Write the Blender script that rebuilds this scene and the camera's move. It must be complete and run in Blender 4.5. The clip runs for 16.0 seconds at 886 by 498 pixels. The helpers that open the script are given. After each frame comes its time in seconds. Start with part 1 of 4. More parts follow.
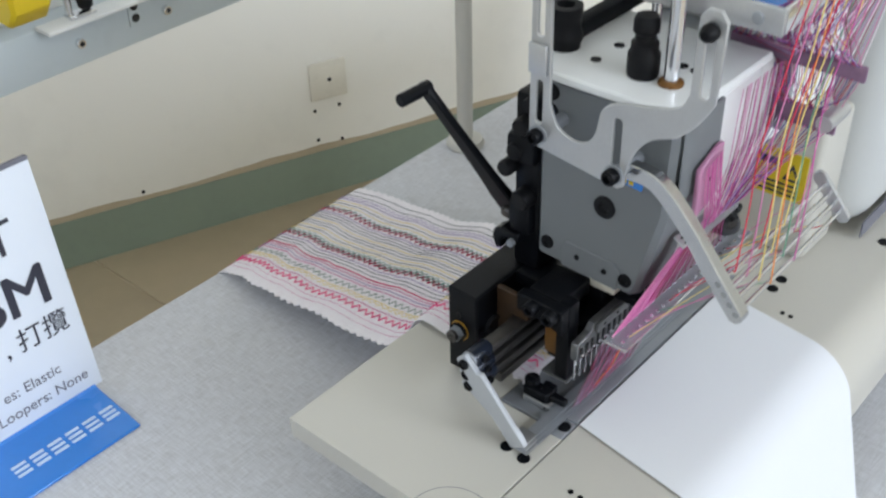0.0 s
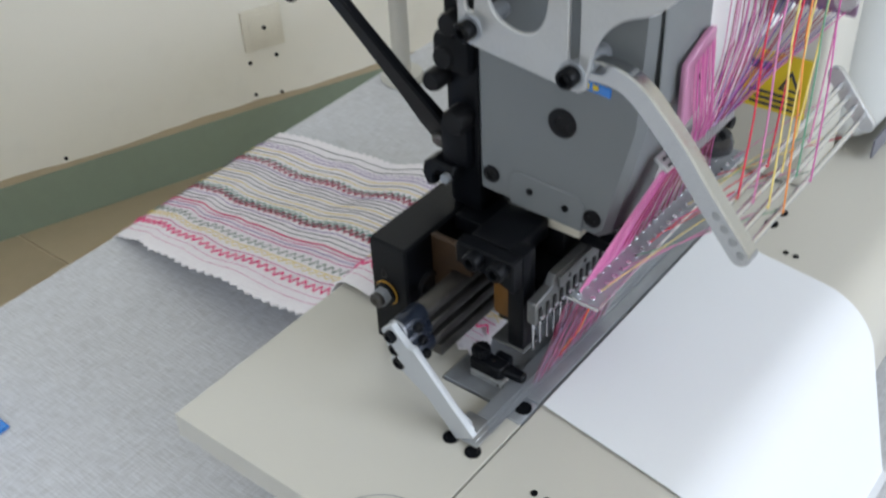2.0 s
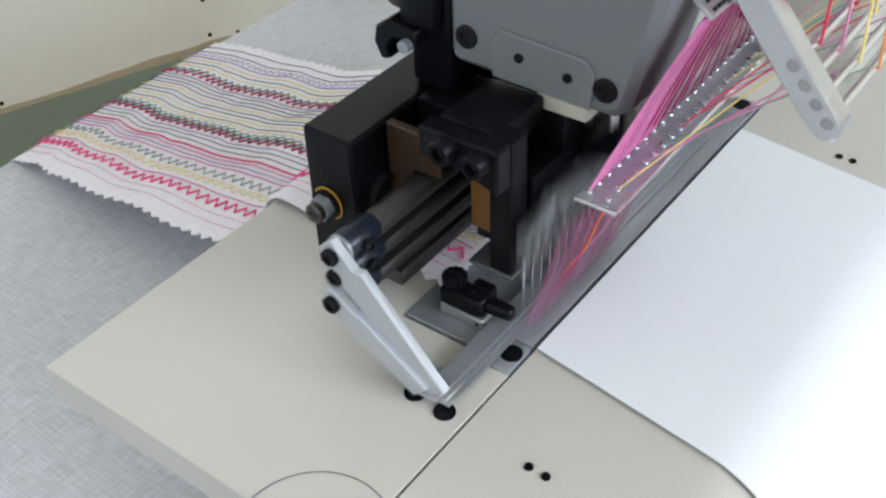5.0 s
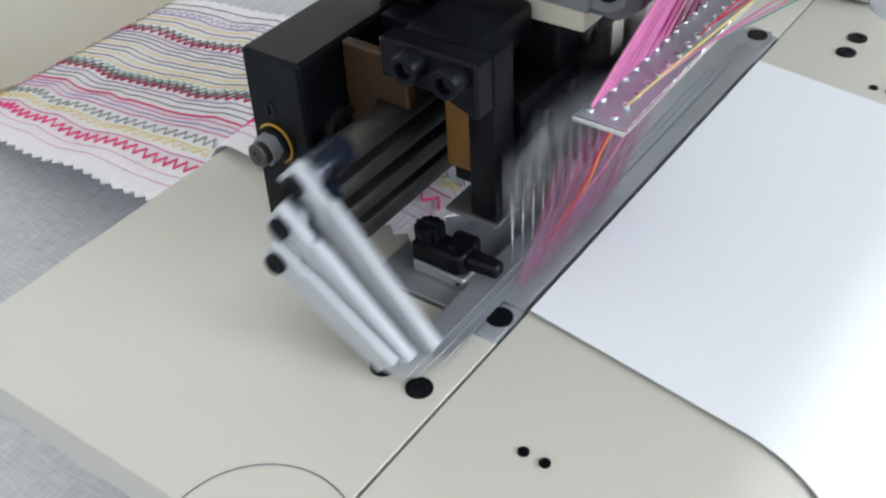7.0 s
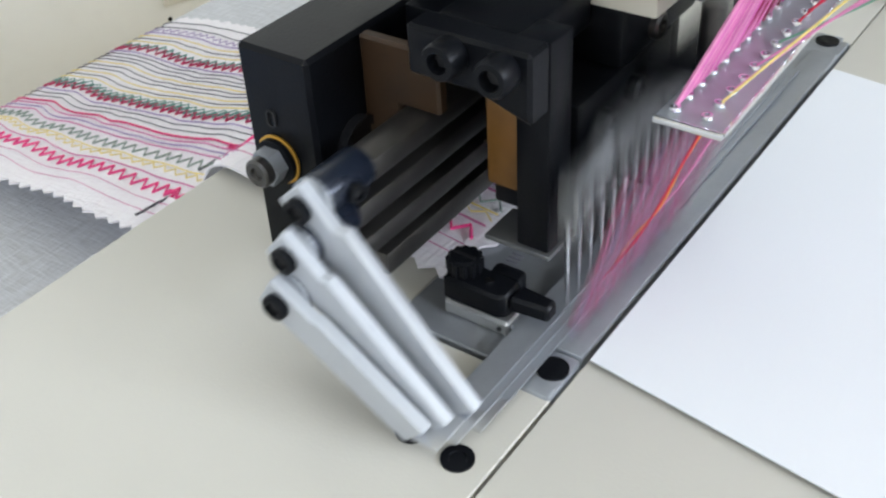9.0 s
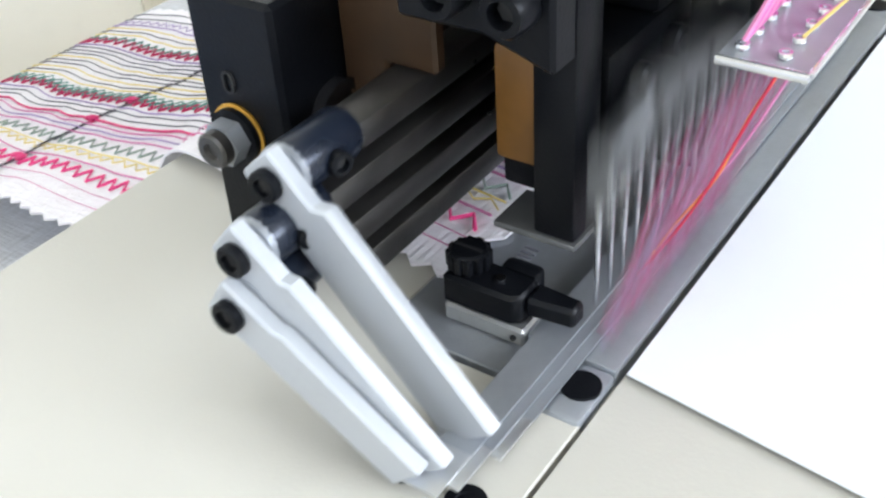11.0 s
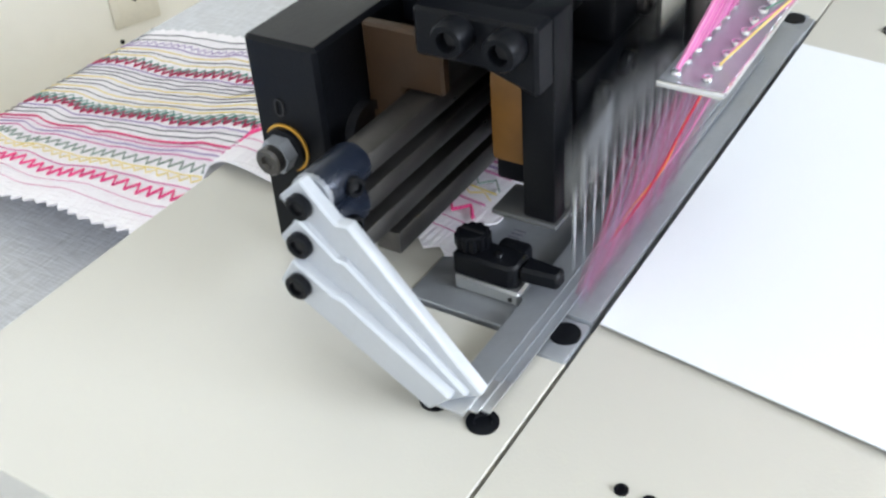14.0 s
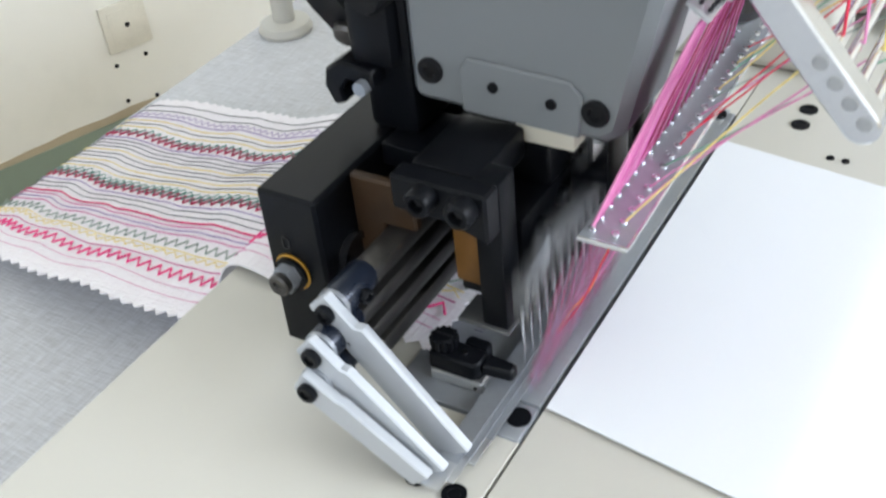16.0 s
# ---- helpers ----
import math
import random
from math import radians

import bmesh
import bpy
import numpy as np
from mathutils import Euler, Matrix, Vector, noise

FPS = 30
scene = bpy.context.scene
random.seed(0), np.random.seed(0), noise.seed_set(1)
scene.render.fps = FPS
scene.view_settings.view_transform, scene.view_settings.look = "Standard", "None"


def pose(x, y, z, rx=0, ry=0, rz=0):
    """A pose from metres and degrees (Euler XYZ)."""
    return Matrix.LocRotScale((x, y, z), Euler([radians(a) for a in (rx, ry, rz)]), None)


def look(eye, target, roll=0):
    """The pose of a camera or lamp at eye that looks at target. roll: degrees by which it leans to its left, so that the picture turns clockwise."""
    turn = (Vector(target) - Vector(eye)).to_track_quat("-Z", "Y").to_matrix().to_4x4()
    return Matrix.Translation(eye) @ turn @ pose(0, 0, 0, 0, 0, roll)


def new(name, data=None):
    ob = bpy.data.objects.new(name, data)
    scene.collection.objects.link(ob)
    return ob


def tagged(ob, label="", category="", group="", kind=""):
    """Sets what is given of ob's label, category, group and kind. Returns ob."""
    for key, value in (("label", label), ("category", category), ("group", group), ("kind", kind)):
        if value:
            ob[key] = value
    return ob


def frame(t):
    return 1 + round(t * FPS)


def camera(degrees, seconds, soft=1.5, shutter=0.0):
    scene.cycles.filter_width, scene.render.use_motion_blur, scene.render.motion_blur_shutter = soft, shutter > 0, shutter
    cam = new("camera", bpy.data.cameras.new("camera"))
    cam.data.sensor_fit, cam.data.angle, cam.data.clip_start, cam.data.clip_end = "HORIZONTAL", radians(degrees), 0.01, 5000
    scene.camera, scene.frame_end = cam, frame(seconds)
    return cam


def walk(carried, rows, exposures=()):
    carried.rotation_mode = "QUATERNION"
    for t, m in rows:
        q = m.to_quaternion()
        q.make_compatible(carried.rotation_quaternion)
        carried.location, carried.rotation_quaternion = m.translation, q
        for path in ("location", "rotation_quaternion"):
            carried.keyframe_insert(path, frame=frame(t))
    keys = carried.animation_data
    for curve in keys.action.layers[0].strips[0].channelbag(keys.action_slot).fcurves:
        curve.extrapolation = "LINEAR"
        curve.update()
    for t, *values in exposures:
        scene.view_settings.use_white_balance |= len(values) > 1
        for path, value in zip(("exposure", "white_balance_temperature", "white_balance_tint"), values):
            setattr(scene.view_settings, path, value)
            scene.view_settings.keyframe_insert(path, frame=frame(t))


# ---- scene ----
cam = camera(44.6, 16.0, soft=2.3, shutter=0.9)
PATH = [
    (0.0, (-0.4214, -0.2680, 0.4908), (-0.1181, 0.0043, 0.2013), -1.69),
    (0.5, (-0.3989, -0.2586, 0.4702), (-0.0997, 0.0121, 0.1749), -2.75),
    (1.0, (-0.3704, -0.2483, 0.4447), (-0.0677, 0.0125, 0.1441), -2.90),
    (1.5, (-0.3449, -0.2285, 0.4188), (-0.0400, 0.0281, 0.1168), -2.81),
    (2.0, (-0.3207, -0.2092, 0.3941), (-0.0158, 0.0448, 0.0899), -3.03),
    (2.5, (-0.3056, -0.1996, 0.3662), (-0.0054, 0.0448, 0.0497), -3.55),
    (3.0, (-0.2912, -0.1920, 0.3539), (0.0095, 0.0518, 0.0375), -2.79),
    (3.5, (-0.2737, -0.1800, 0.3345), (0.0256, 0.0639, 0.0168), -2.32),
    (6.0, (-0.2336, -0.1419, 0.2625), (0.0740, 0.0923, -0.0545), -2.87),
    (6.5, (-0.2215, -0.1367, 0.2461), (0.0856, 0.0970, -0.0718), -3.18),
    (7.0, (-0.2119, -0.1302, 0.2320), (0.0950, 0.1037, -0.0859), -3.30),
    (7.5, (-0.2026, -0.1206, 0.2215), (0.1046, 0.1163, -0.0940), -3.26),
    (8.0, (-0.1916, -0.1151, 0.2097), (0.1182, 0.1231, -0.1021), -3.70),
    (8.5, (-0.1857, -0.1039, 0.2010), (0.1280, 0.1356, -0.1060), -3.55),
    (11.0, (-0.1510, -0.0688, 0.1565), (0.1720, 0.1708, -0.1405), -3.96),
    (11.5, (-0.1394, -0.0602, 0.1466), (0.1806, 0.1777, -0.1552), -4.53),
    (12.0, (-0.1347, -0.0555, 0.1433), (0.1828, 0.1850, -0.1590), -4.78),
    (12.5, (-0.1427, -0.0598, 0.1503), (0.1738, 0.1780, -0.1552), -4.91),
    (13.0, (-0.1610, -0.0699, 0.1703), (0.1595, 0.1609, -0.1363), -4.70),
    (13.5, (-0.1856, -0.0801, 0.1813), (0.1423, 0.1453, -0.1215), -4.61),
    (14.0, (-0.2008, -0.0896, 0.1920), (0.1307, 0.1355, -0.1071), -4.70),
    (14.5, (-0.2075, -0.0943, 0.2082), (0.1248, 0.1276, -0.0923), -5.05),
    (15.0, (-0.2150, -0.1022, 0.2280), (0.1180, 0.1165, -0.0741), -5.34),
    (15.5, (-0.2218, -0.1143, 0.2487), (0.1084, 0.1058, -0.0554), -6.14),
    (16.0, (-0.2249, -0.1175, 0.2675), (0.1042, 0.1026, -0.0378), -6.25)
]
walk(cam, [(t, look(eye, target, roll)) for t, eye, target, roll in PATH], exposures=[(0.0, -0.13), (3.5, 0.02), (6.0, 0.16), (8.5, 0.30), (11.0, 0.80), (13.0, 0.94), (14.0, 0.66), (16.0, 0.50)])

# ---- light: daylight from a front window, plus a fill lamp added at the side ----
world = bpy.data.worlds.new("sky")
scene.world = world
world.use_nodes = True
sky = world.node_tree.nodes.new("ShaderNodeTexSky")
sky.sky_type, sky.sun_disc, sky.sun_elevation, sky.sun_rotation = "NISHITA", False, radians(38), radians(200)
world.node_tree.links.new(sky.outputs[0], world.node_tree.nodes["Background"].inputs[0])
world.node_tree.nodes["Background"].inputs[1].default_value = 0.08


def area_lamp(name, eye, target, wide, high, watts, colour):
    data = bpy.data.lights.new(name, "AREA")
    data.shape, data.size, data.size_y, data.energy, data.color = "RECTANGLE", wide, high, watts, colour
    ob = new(name, data)
    ob.matrix_world = look(eye, target)
    return ob


area_lamp("window_light_front", (0.3, -4.12, 1.75), (0.2, 0.4, 1.0), 3.4, 1.35, 160, (0.86, 0.95, 1.09))
# added fill from the camera's side, where no window is known
area_lamp("side_fill_light", (-2.92, 0.2, 1.75), (0.0, 0.5, 1.0), 2.5, 1.35, 20, (0.86, 0.95, 1.09))

# ---- materials ----


def mat(name, colour, rough=0.5, metal=0.0, spec=0.5, vary=0.06, scale=60.0, bump=0.0, bump_scale=400.0, coat=0.0, fine=0.04):
    """Principled surface with stains at two sizes and a fine relief. Scales are per metre."""
    m = bpy.data.materials.new(name)
    m.use_nodes = True
    nt = m.node_tree
    p = nt.nodes["Principled BSDF"]
    p.inputs["Roughness"].default_value, p.inputs["Metallic"].default_value = rough, metal
    p.inputs["Coat Weight"].default_value, p.inputs["Specular IOR Level"].default_value = coat, spec
    geo = nt.nodes.new("ShaderNodeTexCoord")
    big, small = nt.nodes.new("ShaderNodeTexNoise"), nt.nodes.new("ShaderNodeTexNoise")
    big.inputs["Scale"].default_value, small.inputs["Scale"].default_value = scale, scale * 9
    big.inputs["Detail"].default_value = small.inputs["Detail"].default_value = 3
    for n in (big, small):
        nt.links.new(geo.outputs["Object"], n.inputs["Vector"])
    add = nt.nodes.new("ShaderNodeMath")
    add.operation = "MULTIPLY_ADD"
    nt.links.new(small.outputs[0], add.inputs[0])
    add.inputs[1].default_value = fine / max(vary, 1e-4)
    nt.links.new(big.outputs[0], add.inputs[2])
    ramp = nt.nodes.new("ShaderNodeValToRGB")
    ramp.color_ramp.elements[0].position, ramp.color_ramp.elements[1].position = 0.3, 0.9
    lo, hi = 1 - vary, 1 + vary
    ramp.color_ramp.elements[0].color = (*[min(1, c * lo) for c in colour], 1)
    ramp.color_ramp.elements[1].color = (*[min(1, c * hi) for c in colour], 1)
    nt.links.new(add.outputs[0], ramp.inputs[0])
    nt.links.new(ramp.outputs[0], p.inputs["Base Color"])
    rr = nt.nodes.new("ShaderNodeMapRange")
    rr.inputs[3].default_value, rr.inputs[4].default_value = max(0.02, rough - 0.08), min(1, rough + 0.1)
    nt.links.new(big.outputs[0], rr.inputs[0])
    nt.links.new(rr.outputs[0], p.inputs["Roughness"])
    if bump:
        n = nt.nodes.new("ShaderNodeTexNoise")
        n.inputs["Scale"].default_value = bump_scale
        nt.links.new(geo.outputs["Object"], n.inputs["Vector"])
        b = nt.nodes.new("ShaderNodeBump")
        b.inputs["Strength"].default_value, b.inputs["Distance"].default_value = bump, 0.0006
        nt.links.new(n.outputs[0], b.inputs["Height"])
        nt.links.new(b.outputs[0], p.inputs["Normal"])
    return m


CREAM = mat("cream_enamel", (0.510, 0.492, 0.440), 0.42, vary=0.03, scale=14, bump=0.08, bump_scale=900, coat=0.2)
WHITE = mat("white_enamel", (0.74, 0.75, 0.74), 0.3, vary=0.03, scale=12, bump=0.05, bump_scale=700, coat=0.2)
GREY = mat("grey_enamel", (0.150, 0.160, 0.168), 0.5, vary=0.04, scale=20, bump=0.15, bump_scale=1500)
BLACK = mat("black_oxide_steel", (0.004, 0.0045, 0.006), 0.33, metal=0.0, spec=0.14, vary=0.3, scale=40, bump=0.1, bump_scale=1200)
BLACKMATT = mat("black_rubber_plastic", (0.006, 0.006, 0.007), 0.5, spec=0.18, vary=0.2, scale=60)
STEEL = mat("ground_steel", (0.35, 0.37, 0.40), 0.40, metal=0.6, vary=0.1, scale=50, bump=0.12, bump_scale=1800)
BARSTEEL = mat("worn_steel_bar", (0.085, 0.08, 0.076), 0.30, metal=0.8, vary=0.25, scale=90, bump=0.15, bump_scale=1500)
CHROME = mat("polished_steel", (0.72, 0.73, 0.75), 0.16, metal=1.0, vary=0.05, scale=40)
BRUSHED = mat("brushed_aluminium", (0.52, 0.53, 0.54), 0.34, metal=0.85, vary=0.06, scale=60, bump=0.1, bump_scale=2000)
BLACKSHINE = mat("blackened_polished_steel", (0.05, 0.05, 0.055), 0.12, metal=0.7, vary=0.05, scale=40)
# white enamel darkened in its colour, for a dimmer arm that bounces less light
SHADEDWHITE = mat("shaded_white_enamel", (0.52, 0.53, 0.52), 0.55, vary=0.03, scale=12, bump=0.05, bump_scale=700)
POLISHED = mat("polished_aluminium", (0.55, 0.56, 0.57), 0.2, metal=1.0, vary=0.05, scale=50, bump=0.05, bump_scale=300)
RIVET = mat("dull_rivet_steel", (0.36, 0.37, 0.38), 0.40, metal=0.8, vary=0.08, scale=60)
LEVER = mat("satin_steel_lever", (0.47, 0.49, 0.52), 0.42, metal=0.3, vary=0.05, scale=60)
CLAMPSTEEL = mat("dark_ground_steel", (0.165, 0.168, 0.172), 0.4, metal=0.7, vary=0.15, scale=80, bump=0.1, bump_scale=1500)
BLUEBLACK = mat("blued_steel_collar", (0.012, 0.017, 0.030), 0.28, metal=0.3, vary=0.2, scale=70)
BRONZE = mat("oily_bronze", (0.16, 0.07, 0.012), 0.45, metal=0.2, vary=0.35, scale=70)
# darker copy of the bronze: the bracket's inner shade is put into its colour
SHADEDBRONZE = mat("shaded_bronze", (0.040, 0.018, 0.005), 0.55, metal=0.2, vary=0.4, scale=60)
RAILBLUE = mat("pale_blue_enamel", (0.50, 0.56, 0.59), 0.35, vary=0.04, scale=10, coat=0.2)
BRASS = mat("brass_washer", (0.55, 0.30, 0.05), 0.35, metal=0.8, vary=0.15, scale=80)
# near-black fill: paints the shade inside holes, sockets and slots
HOLE = mat("dark_socket", (0.008, 0.008, 0.009), 0.6, vary=0.2, scale=200)
PAPER = mat("white_paper", (0.73, 0.745, 0.775), 0.8, spec=0.2, vary=0.015, scale=9, bump=0.05, bump_scale=1500)
WALL = mat("white_wall_paint", (0.86, 0.845, 0.785), 0.8, vary=0.05, scale=2.2, bump=0.2, bump_scale=120)
BEIGE = mat("beige_wall_edge", (0.50, 0.42, 0.30), 0.8, vary=0.12, scale=7)
GREEN = mat("green_skirting_paint", (0.25, 0.31, 0.25), 0.65, vary=0.08, scale=5)
FLOOR = mat("tan_floor_tile", (0.42, 0.345, 0.235), 0.4, vary=0.1, scale=3)
IVORY = mat("aged_ivory_plate", (0.76, 0.73, 0.64), 0.45, vary=0.06, scale=20)
PLASTIC = mat("ivory_plastic", (0.62, 0.58, 0.48), 0.4, vary=0.04, scale=20)
BLUE = mat("blue_plastic", (0.030, 0.20, 0.62), 0.25, vary=0.05, scale=20, coat=0.3)
CARD = mat("printed_card", (0.74, 0.78, 0.84), 0.4, vary=0.02, scale=12)
INK = mat("black_ink", (0.03, 0.03, 0.045), 0.6, vary=0.1, scale=80)
GREYINK = mat("grey_ink", (0.16, 0.16, 0.19), 0.6, vary=0.1, scale=80)
PALEINK = mat("pale_blue_ink", (0.55, 0.68, 0.85), 0.6, vary=0.05, scale=80)
YELLOW = mat("yellow_label", (0.66, 0.48, 0.015), 0.45, vary=0.06, scale=30)
VIOLETSTEEL = mat("violet_stained_steel", (0.26, 0.16, 0.25), 0.35, metal=0.4, vary=0.3, scale=90)
PINKACRYL = mat("pink_oiled_plate", (0.42, 0.19, 0.31), 0.3, vary=0.15, scale=50)


def thread_mat(name, colour):
    return mat(name, colour, 0.6, vary=0.18, scale=300)


T = {
    "pink": thread_mat("pink_thread", (0.56, 0.11, 0.35)), "rose": thread_mat("rose_thread", (0.60, 0.20, 0.38)), "fuchsia": thread_mat("fuchsia_thread", (0.80, 0.06, 0.24)), "teal": thread_mat("teal_thread", (0.10, 0.26, 0.22)), "slate": thread_mat("slate_thread", (0.07, 0.065, 0.08)), "maroon": thread_mat("maroon_thread", (0.42, 0.012, 0.08)),
    "red": thread_mat("red_thread", (0.62, 0.02, 0.06)), "crimson": thread_mat("crimson_thread", (0.28, 0.012, 0.07)),
    "yellow": thread_mat("yellow_thread", (0.78, 0.62, 0.20)), "orange": thread_mat("orange_thread", (0.80, 0.28, 0.06)),
    "green": thread_mat("green_thread", (0.14, 0.34, 0.22)), "purple": thread_mat("purple_thread", (0.11, 0.045, 0.26)),
    "lilac": thread_mat("lilac_thread", (0.36, 0.27, 0.46)), "white": thread_mat("white_thread", (0.78, 0.76, 0.78)),
    "cherry": thread_mat("cherry_thread", (0.62, 0.03, 0.16)), "sage": thread_mat("sage_thread", (0.24, 0.30, 0.26)), "dark": thread_mat("dark_thread", (0.16, 0.14, 0.17)),
}


def cloth_mat(name, colour, scale, depth, other, mix):
    """Woven cloth: crossing yarns of two tones, with slubs."""
    m = mat(name, colour, 0.9, vary=0.05, scale=8)
    nt = m.node_tree
    p = nt.nodes["Principled BSDF"]
    co = nt.nodes.new("ShaderNodeTexCoord")
    heights = []
    for stretch in ((1, 0.09, 1), (0.09, 1, 1)):
        mp = nt.nodes.new("ShaderNodeMapping")
        mp.inputs["Scale"].default_value = [scale * v for v in stretch]
        n = nt.nodes.new("ShaderNodeTexNoise")
        n.inputs["Scale"].default_value, n.inputs["Detail"].default_value = 1.0, 3
        nt.links.new(co.outputs["Object"], mp.inputs[0])
        nt.links.new(mp.outputs[0], n.inputs["Vector"])
        heights.append(n)
    add = nt.nodes.new("ShaderNodeMath")
    add.operation = "ADD"
    nt.links.new(heights[0].outputs[0], add.inputs[0])
    nt.links.new(heights[1].outputs[0], add.inputs[1])
    ramp = nt.nodes.new("ShaderNodeValToRGB")
    ramp.color_ramp.elements[0].position, ramp.color_ramp.elements[1].position = 0.36, 0.64
    half = nt.nodes.new("ShaderNodeMath")
    half.operation = "MULTIPLY"
    half.inputs[1].default_value = 0.5
    nt.links.new(add.outputs[0], half.inputs[0])
    nt.links.new(half.outputs[0], ramp.inputs[0])
    ramp.color_ramp.elements[0].color, ramp.color_ramp.elements[1].color = (*[c * (1 - mix) + o * mix for c, o in zip(colour, other)], 1), (*colour, 1)
    nt.links.new(ramp.outputs[0], p.inputs["Base Color"])
    b = nt.nodes.new("ShaderNodeBump")
    b.inputs["Strength"].default_value, b.inputs["Distance"].default_value = depth, 0.0012
    nt.links.new(add.outputs[0], b.inputs["Height"])
    nt.links.new(b.outputs[0], p.inputs["Normal"])
    return m


LINEN = cloth_mat("grey_linen_weave", (0.66, 0.67, 0.70), 800, 0.4, (0.42, 0.415, 0.42), 0.68)
COTTON = cloth_mat("white_cotton_crepe", (0.90, 0.875, 0.90), 700, 0.8, (0.80, 0.73, 0.78), 0.5)

# ---- mesh helpers ----


def part(name, bm, material, parent=None, label="", smooth=35):
    me = bpy.data.meshes.new(name)
    bmesh.ops.recalc_face_normals(bm, faces=bm.faces)
    for f in bm.faces:
        f.smooth = True
    for e in bm.edges:
        if len(e.link_faces) == 2 and e.calc_face_angle(0) > radians(smooth):
            e.smooth = False
    bm.to_mesh(me)
    bm.free()
    me.materials.append(material)
    ob = new(name, me)
    if parent is not None:
        ob.parent = parent
    if label:
        ob["label"] = label
    return ob


def thing(name, place, label, category, group="", kind=""):
    ob = new(name)
    ob.empty_display_size = 0.01
    ob.location = place
    return tagged(ob, label, category, group, kind)


def box(lo, hi, bevel=0.0, seg=2, bm=None):
    b = bmesh.new()
    bmesh.ops.create_cube(b, size=1)
    for v in b.verts:
        v.co = Vector([(l + h) / 2 + c * (h - l) for l, h, c in zip(lo, hi, v.co)])
    if bevel:
        bmesh.ops.bevel(b, geom=b.edges[:], offset=bevel, segments=seg, affect="EDGES", profile=0.5)
    return merge(bm, b)


def merge(bm, b):
    if bm is None:
        return b
    me = bpy.data.meshes.new("tmp")
    b.to_mesh(me)
    b.free()
    bm.from_mesh(me)
    bpy.data.meshes.remove(me)
    return bm


def lathe(profile, a, b, seg=24, bm=None):
    """A turned body: profile of (radius, share of the way from a to b)."""
    a, b = Vector(a), Vector(b)
    m = bmesh.new()
    turn = (b - a).to_track_quat("Z", "Y").to_matrix()
    rings = []
    for r, s in profile:
        rings.append([m.verts.new(a + (b - a) * s + turn @ Vector((r * math.cos(k * math.tau / seg), r * math.sin(k * math.tau / seg), 0))) for k in range(seg)])
    for p, q in zip(rings, rings[1:]):
        for k in range(seg):
            m.faces.new((p[k], p[(k + 1) % seg], q[(k + 1) % seg], q[k]))
    m.faces.new(rings[0][::-1])
    m.faces.new(rings[-1])
    return merge(bm, m)


def rod(a, b, r, seg=16, bm=None, chamfer=0.0):
    n = (Vector(b) - Vector(a)).length
    c = min(chamfer / n, 0.4) if chamfer else 0
    prof = [(r - chamfer, 0), (r, c), (r, 1 - c), (r - chamfer, 1)] if chamfer else [(r, 0), (r, 1)]
    return lathe(prof, a, b, seg, bm)


def plate(outline, axis, lo, hi, bevel=0.0, holes=(), bm=None):
    """A flat plate cut to an outline, thick along the axis (0 x, 1 y, 2 z) from lo to hi. Holes are outlines too."""
    b = bmesh.new()
    edges = []
    for ring in (outline, *holes):
        vs = []
        for u, v in ring:
            c = [u, v]
            c.insert(axis, lo)
            vs.append(b.verts.new(c))
        edges += [b.edges.new((vs[k], vs[(k + 1) % len(vs)])) for k in range(len(vs))]
    bmesh.ops.triangle_fill(b, use_beauty=True, edges=edges)
    made = bmesh.ops.extrude_face_region(b, geom=b.faces[:])
    step = Vector((0, 0, 0))
    step[axis] = hi - lo
    bmesh.ops.translate(b, verts=[v for v in made["geom"] if isinstance(v, bmesh.types.BMVert)], vec=step)
    bmesh.ops.recalc_face_normals(b, faces=b.faces)
    if bevel:
        sharp = [e for e in b.edges if len(e.link_faces) == 2 and e.calc_face_angle(0) > 0.9]
        bmesh.ops.bevel(b, geom=sharp, offset=bevel, segments=1, affect="EDGES")
    return merge(bm, b)


def circle(u, v, r, n=20):
    return [(u + r * math.cos(k * math.tau / n), v + r * math.sin(k * math.tau / n)) for k in range(n)]


def capsule(u0, v0, u1, v1, r, n=8):
    """The outline of a slot."""
    a = math.atan2(v1 - v0, u1 - u0)
    out = [(u1 + r * math.cos(a - math.pi / 2 + k * math.pi / n), v1 + r * math.sin(a - math.pi / 2 + k * math.pi / n)) for k in range(n + 1)]
    return out + [(u0 + r * math.cos(a + math.pi / 2 + k * math.pi / n), v0 + r * math.sin(a + math.pi / 2 + k * math.pi / n)) for k in range(n + 1)]


def smooth_line(points, n=6, closed=False):
    """Points along a Catmull-Rom curve."""
    pts = [Vector(p) for p in points]
    out = []
    count = len(pts) if closed else len(pts) - 1
    for i in range(count):
        if closed:
            p0, p1, p2, p3 = (pts[(i + k) % len(pts)] for k in (-1, 0, 1, 2))
        else:
            p0, p1, p2, p3 = pts[max(i - 1, 0)], pts[i], pts[i + 1], pts[min(i + 2, len(pts) - 1)]
        for k in range(n):
            t = k / n
            out.append(0.5 * (2 * p1 + (p2 - p0) * t + (2 * p0 - 5 * p1 + 4 * p2 - p3) * t * t + (3 * p1 - p0 - 3 * p2 + p3) * t**3))
    return out if closed else out + [pts[-1]]


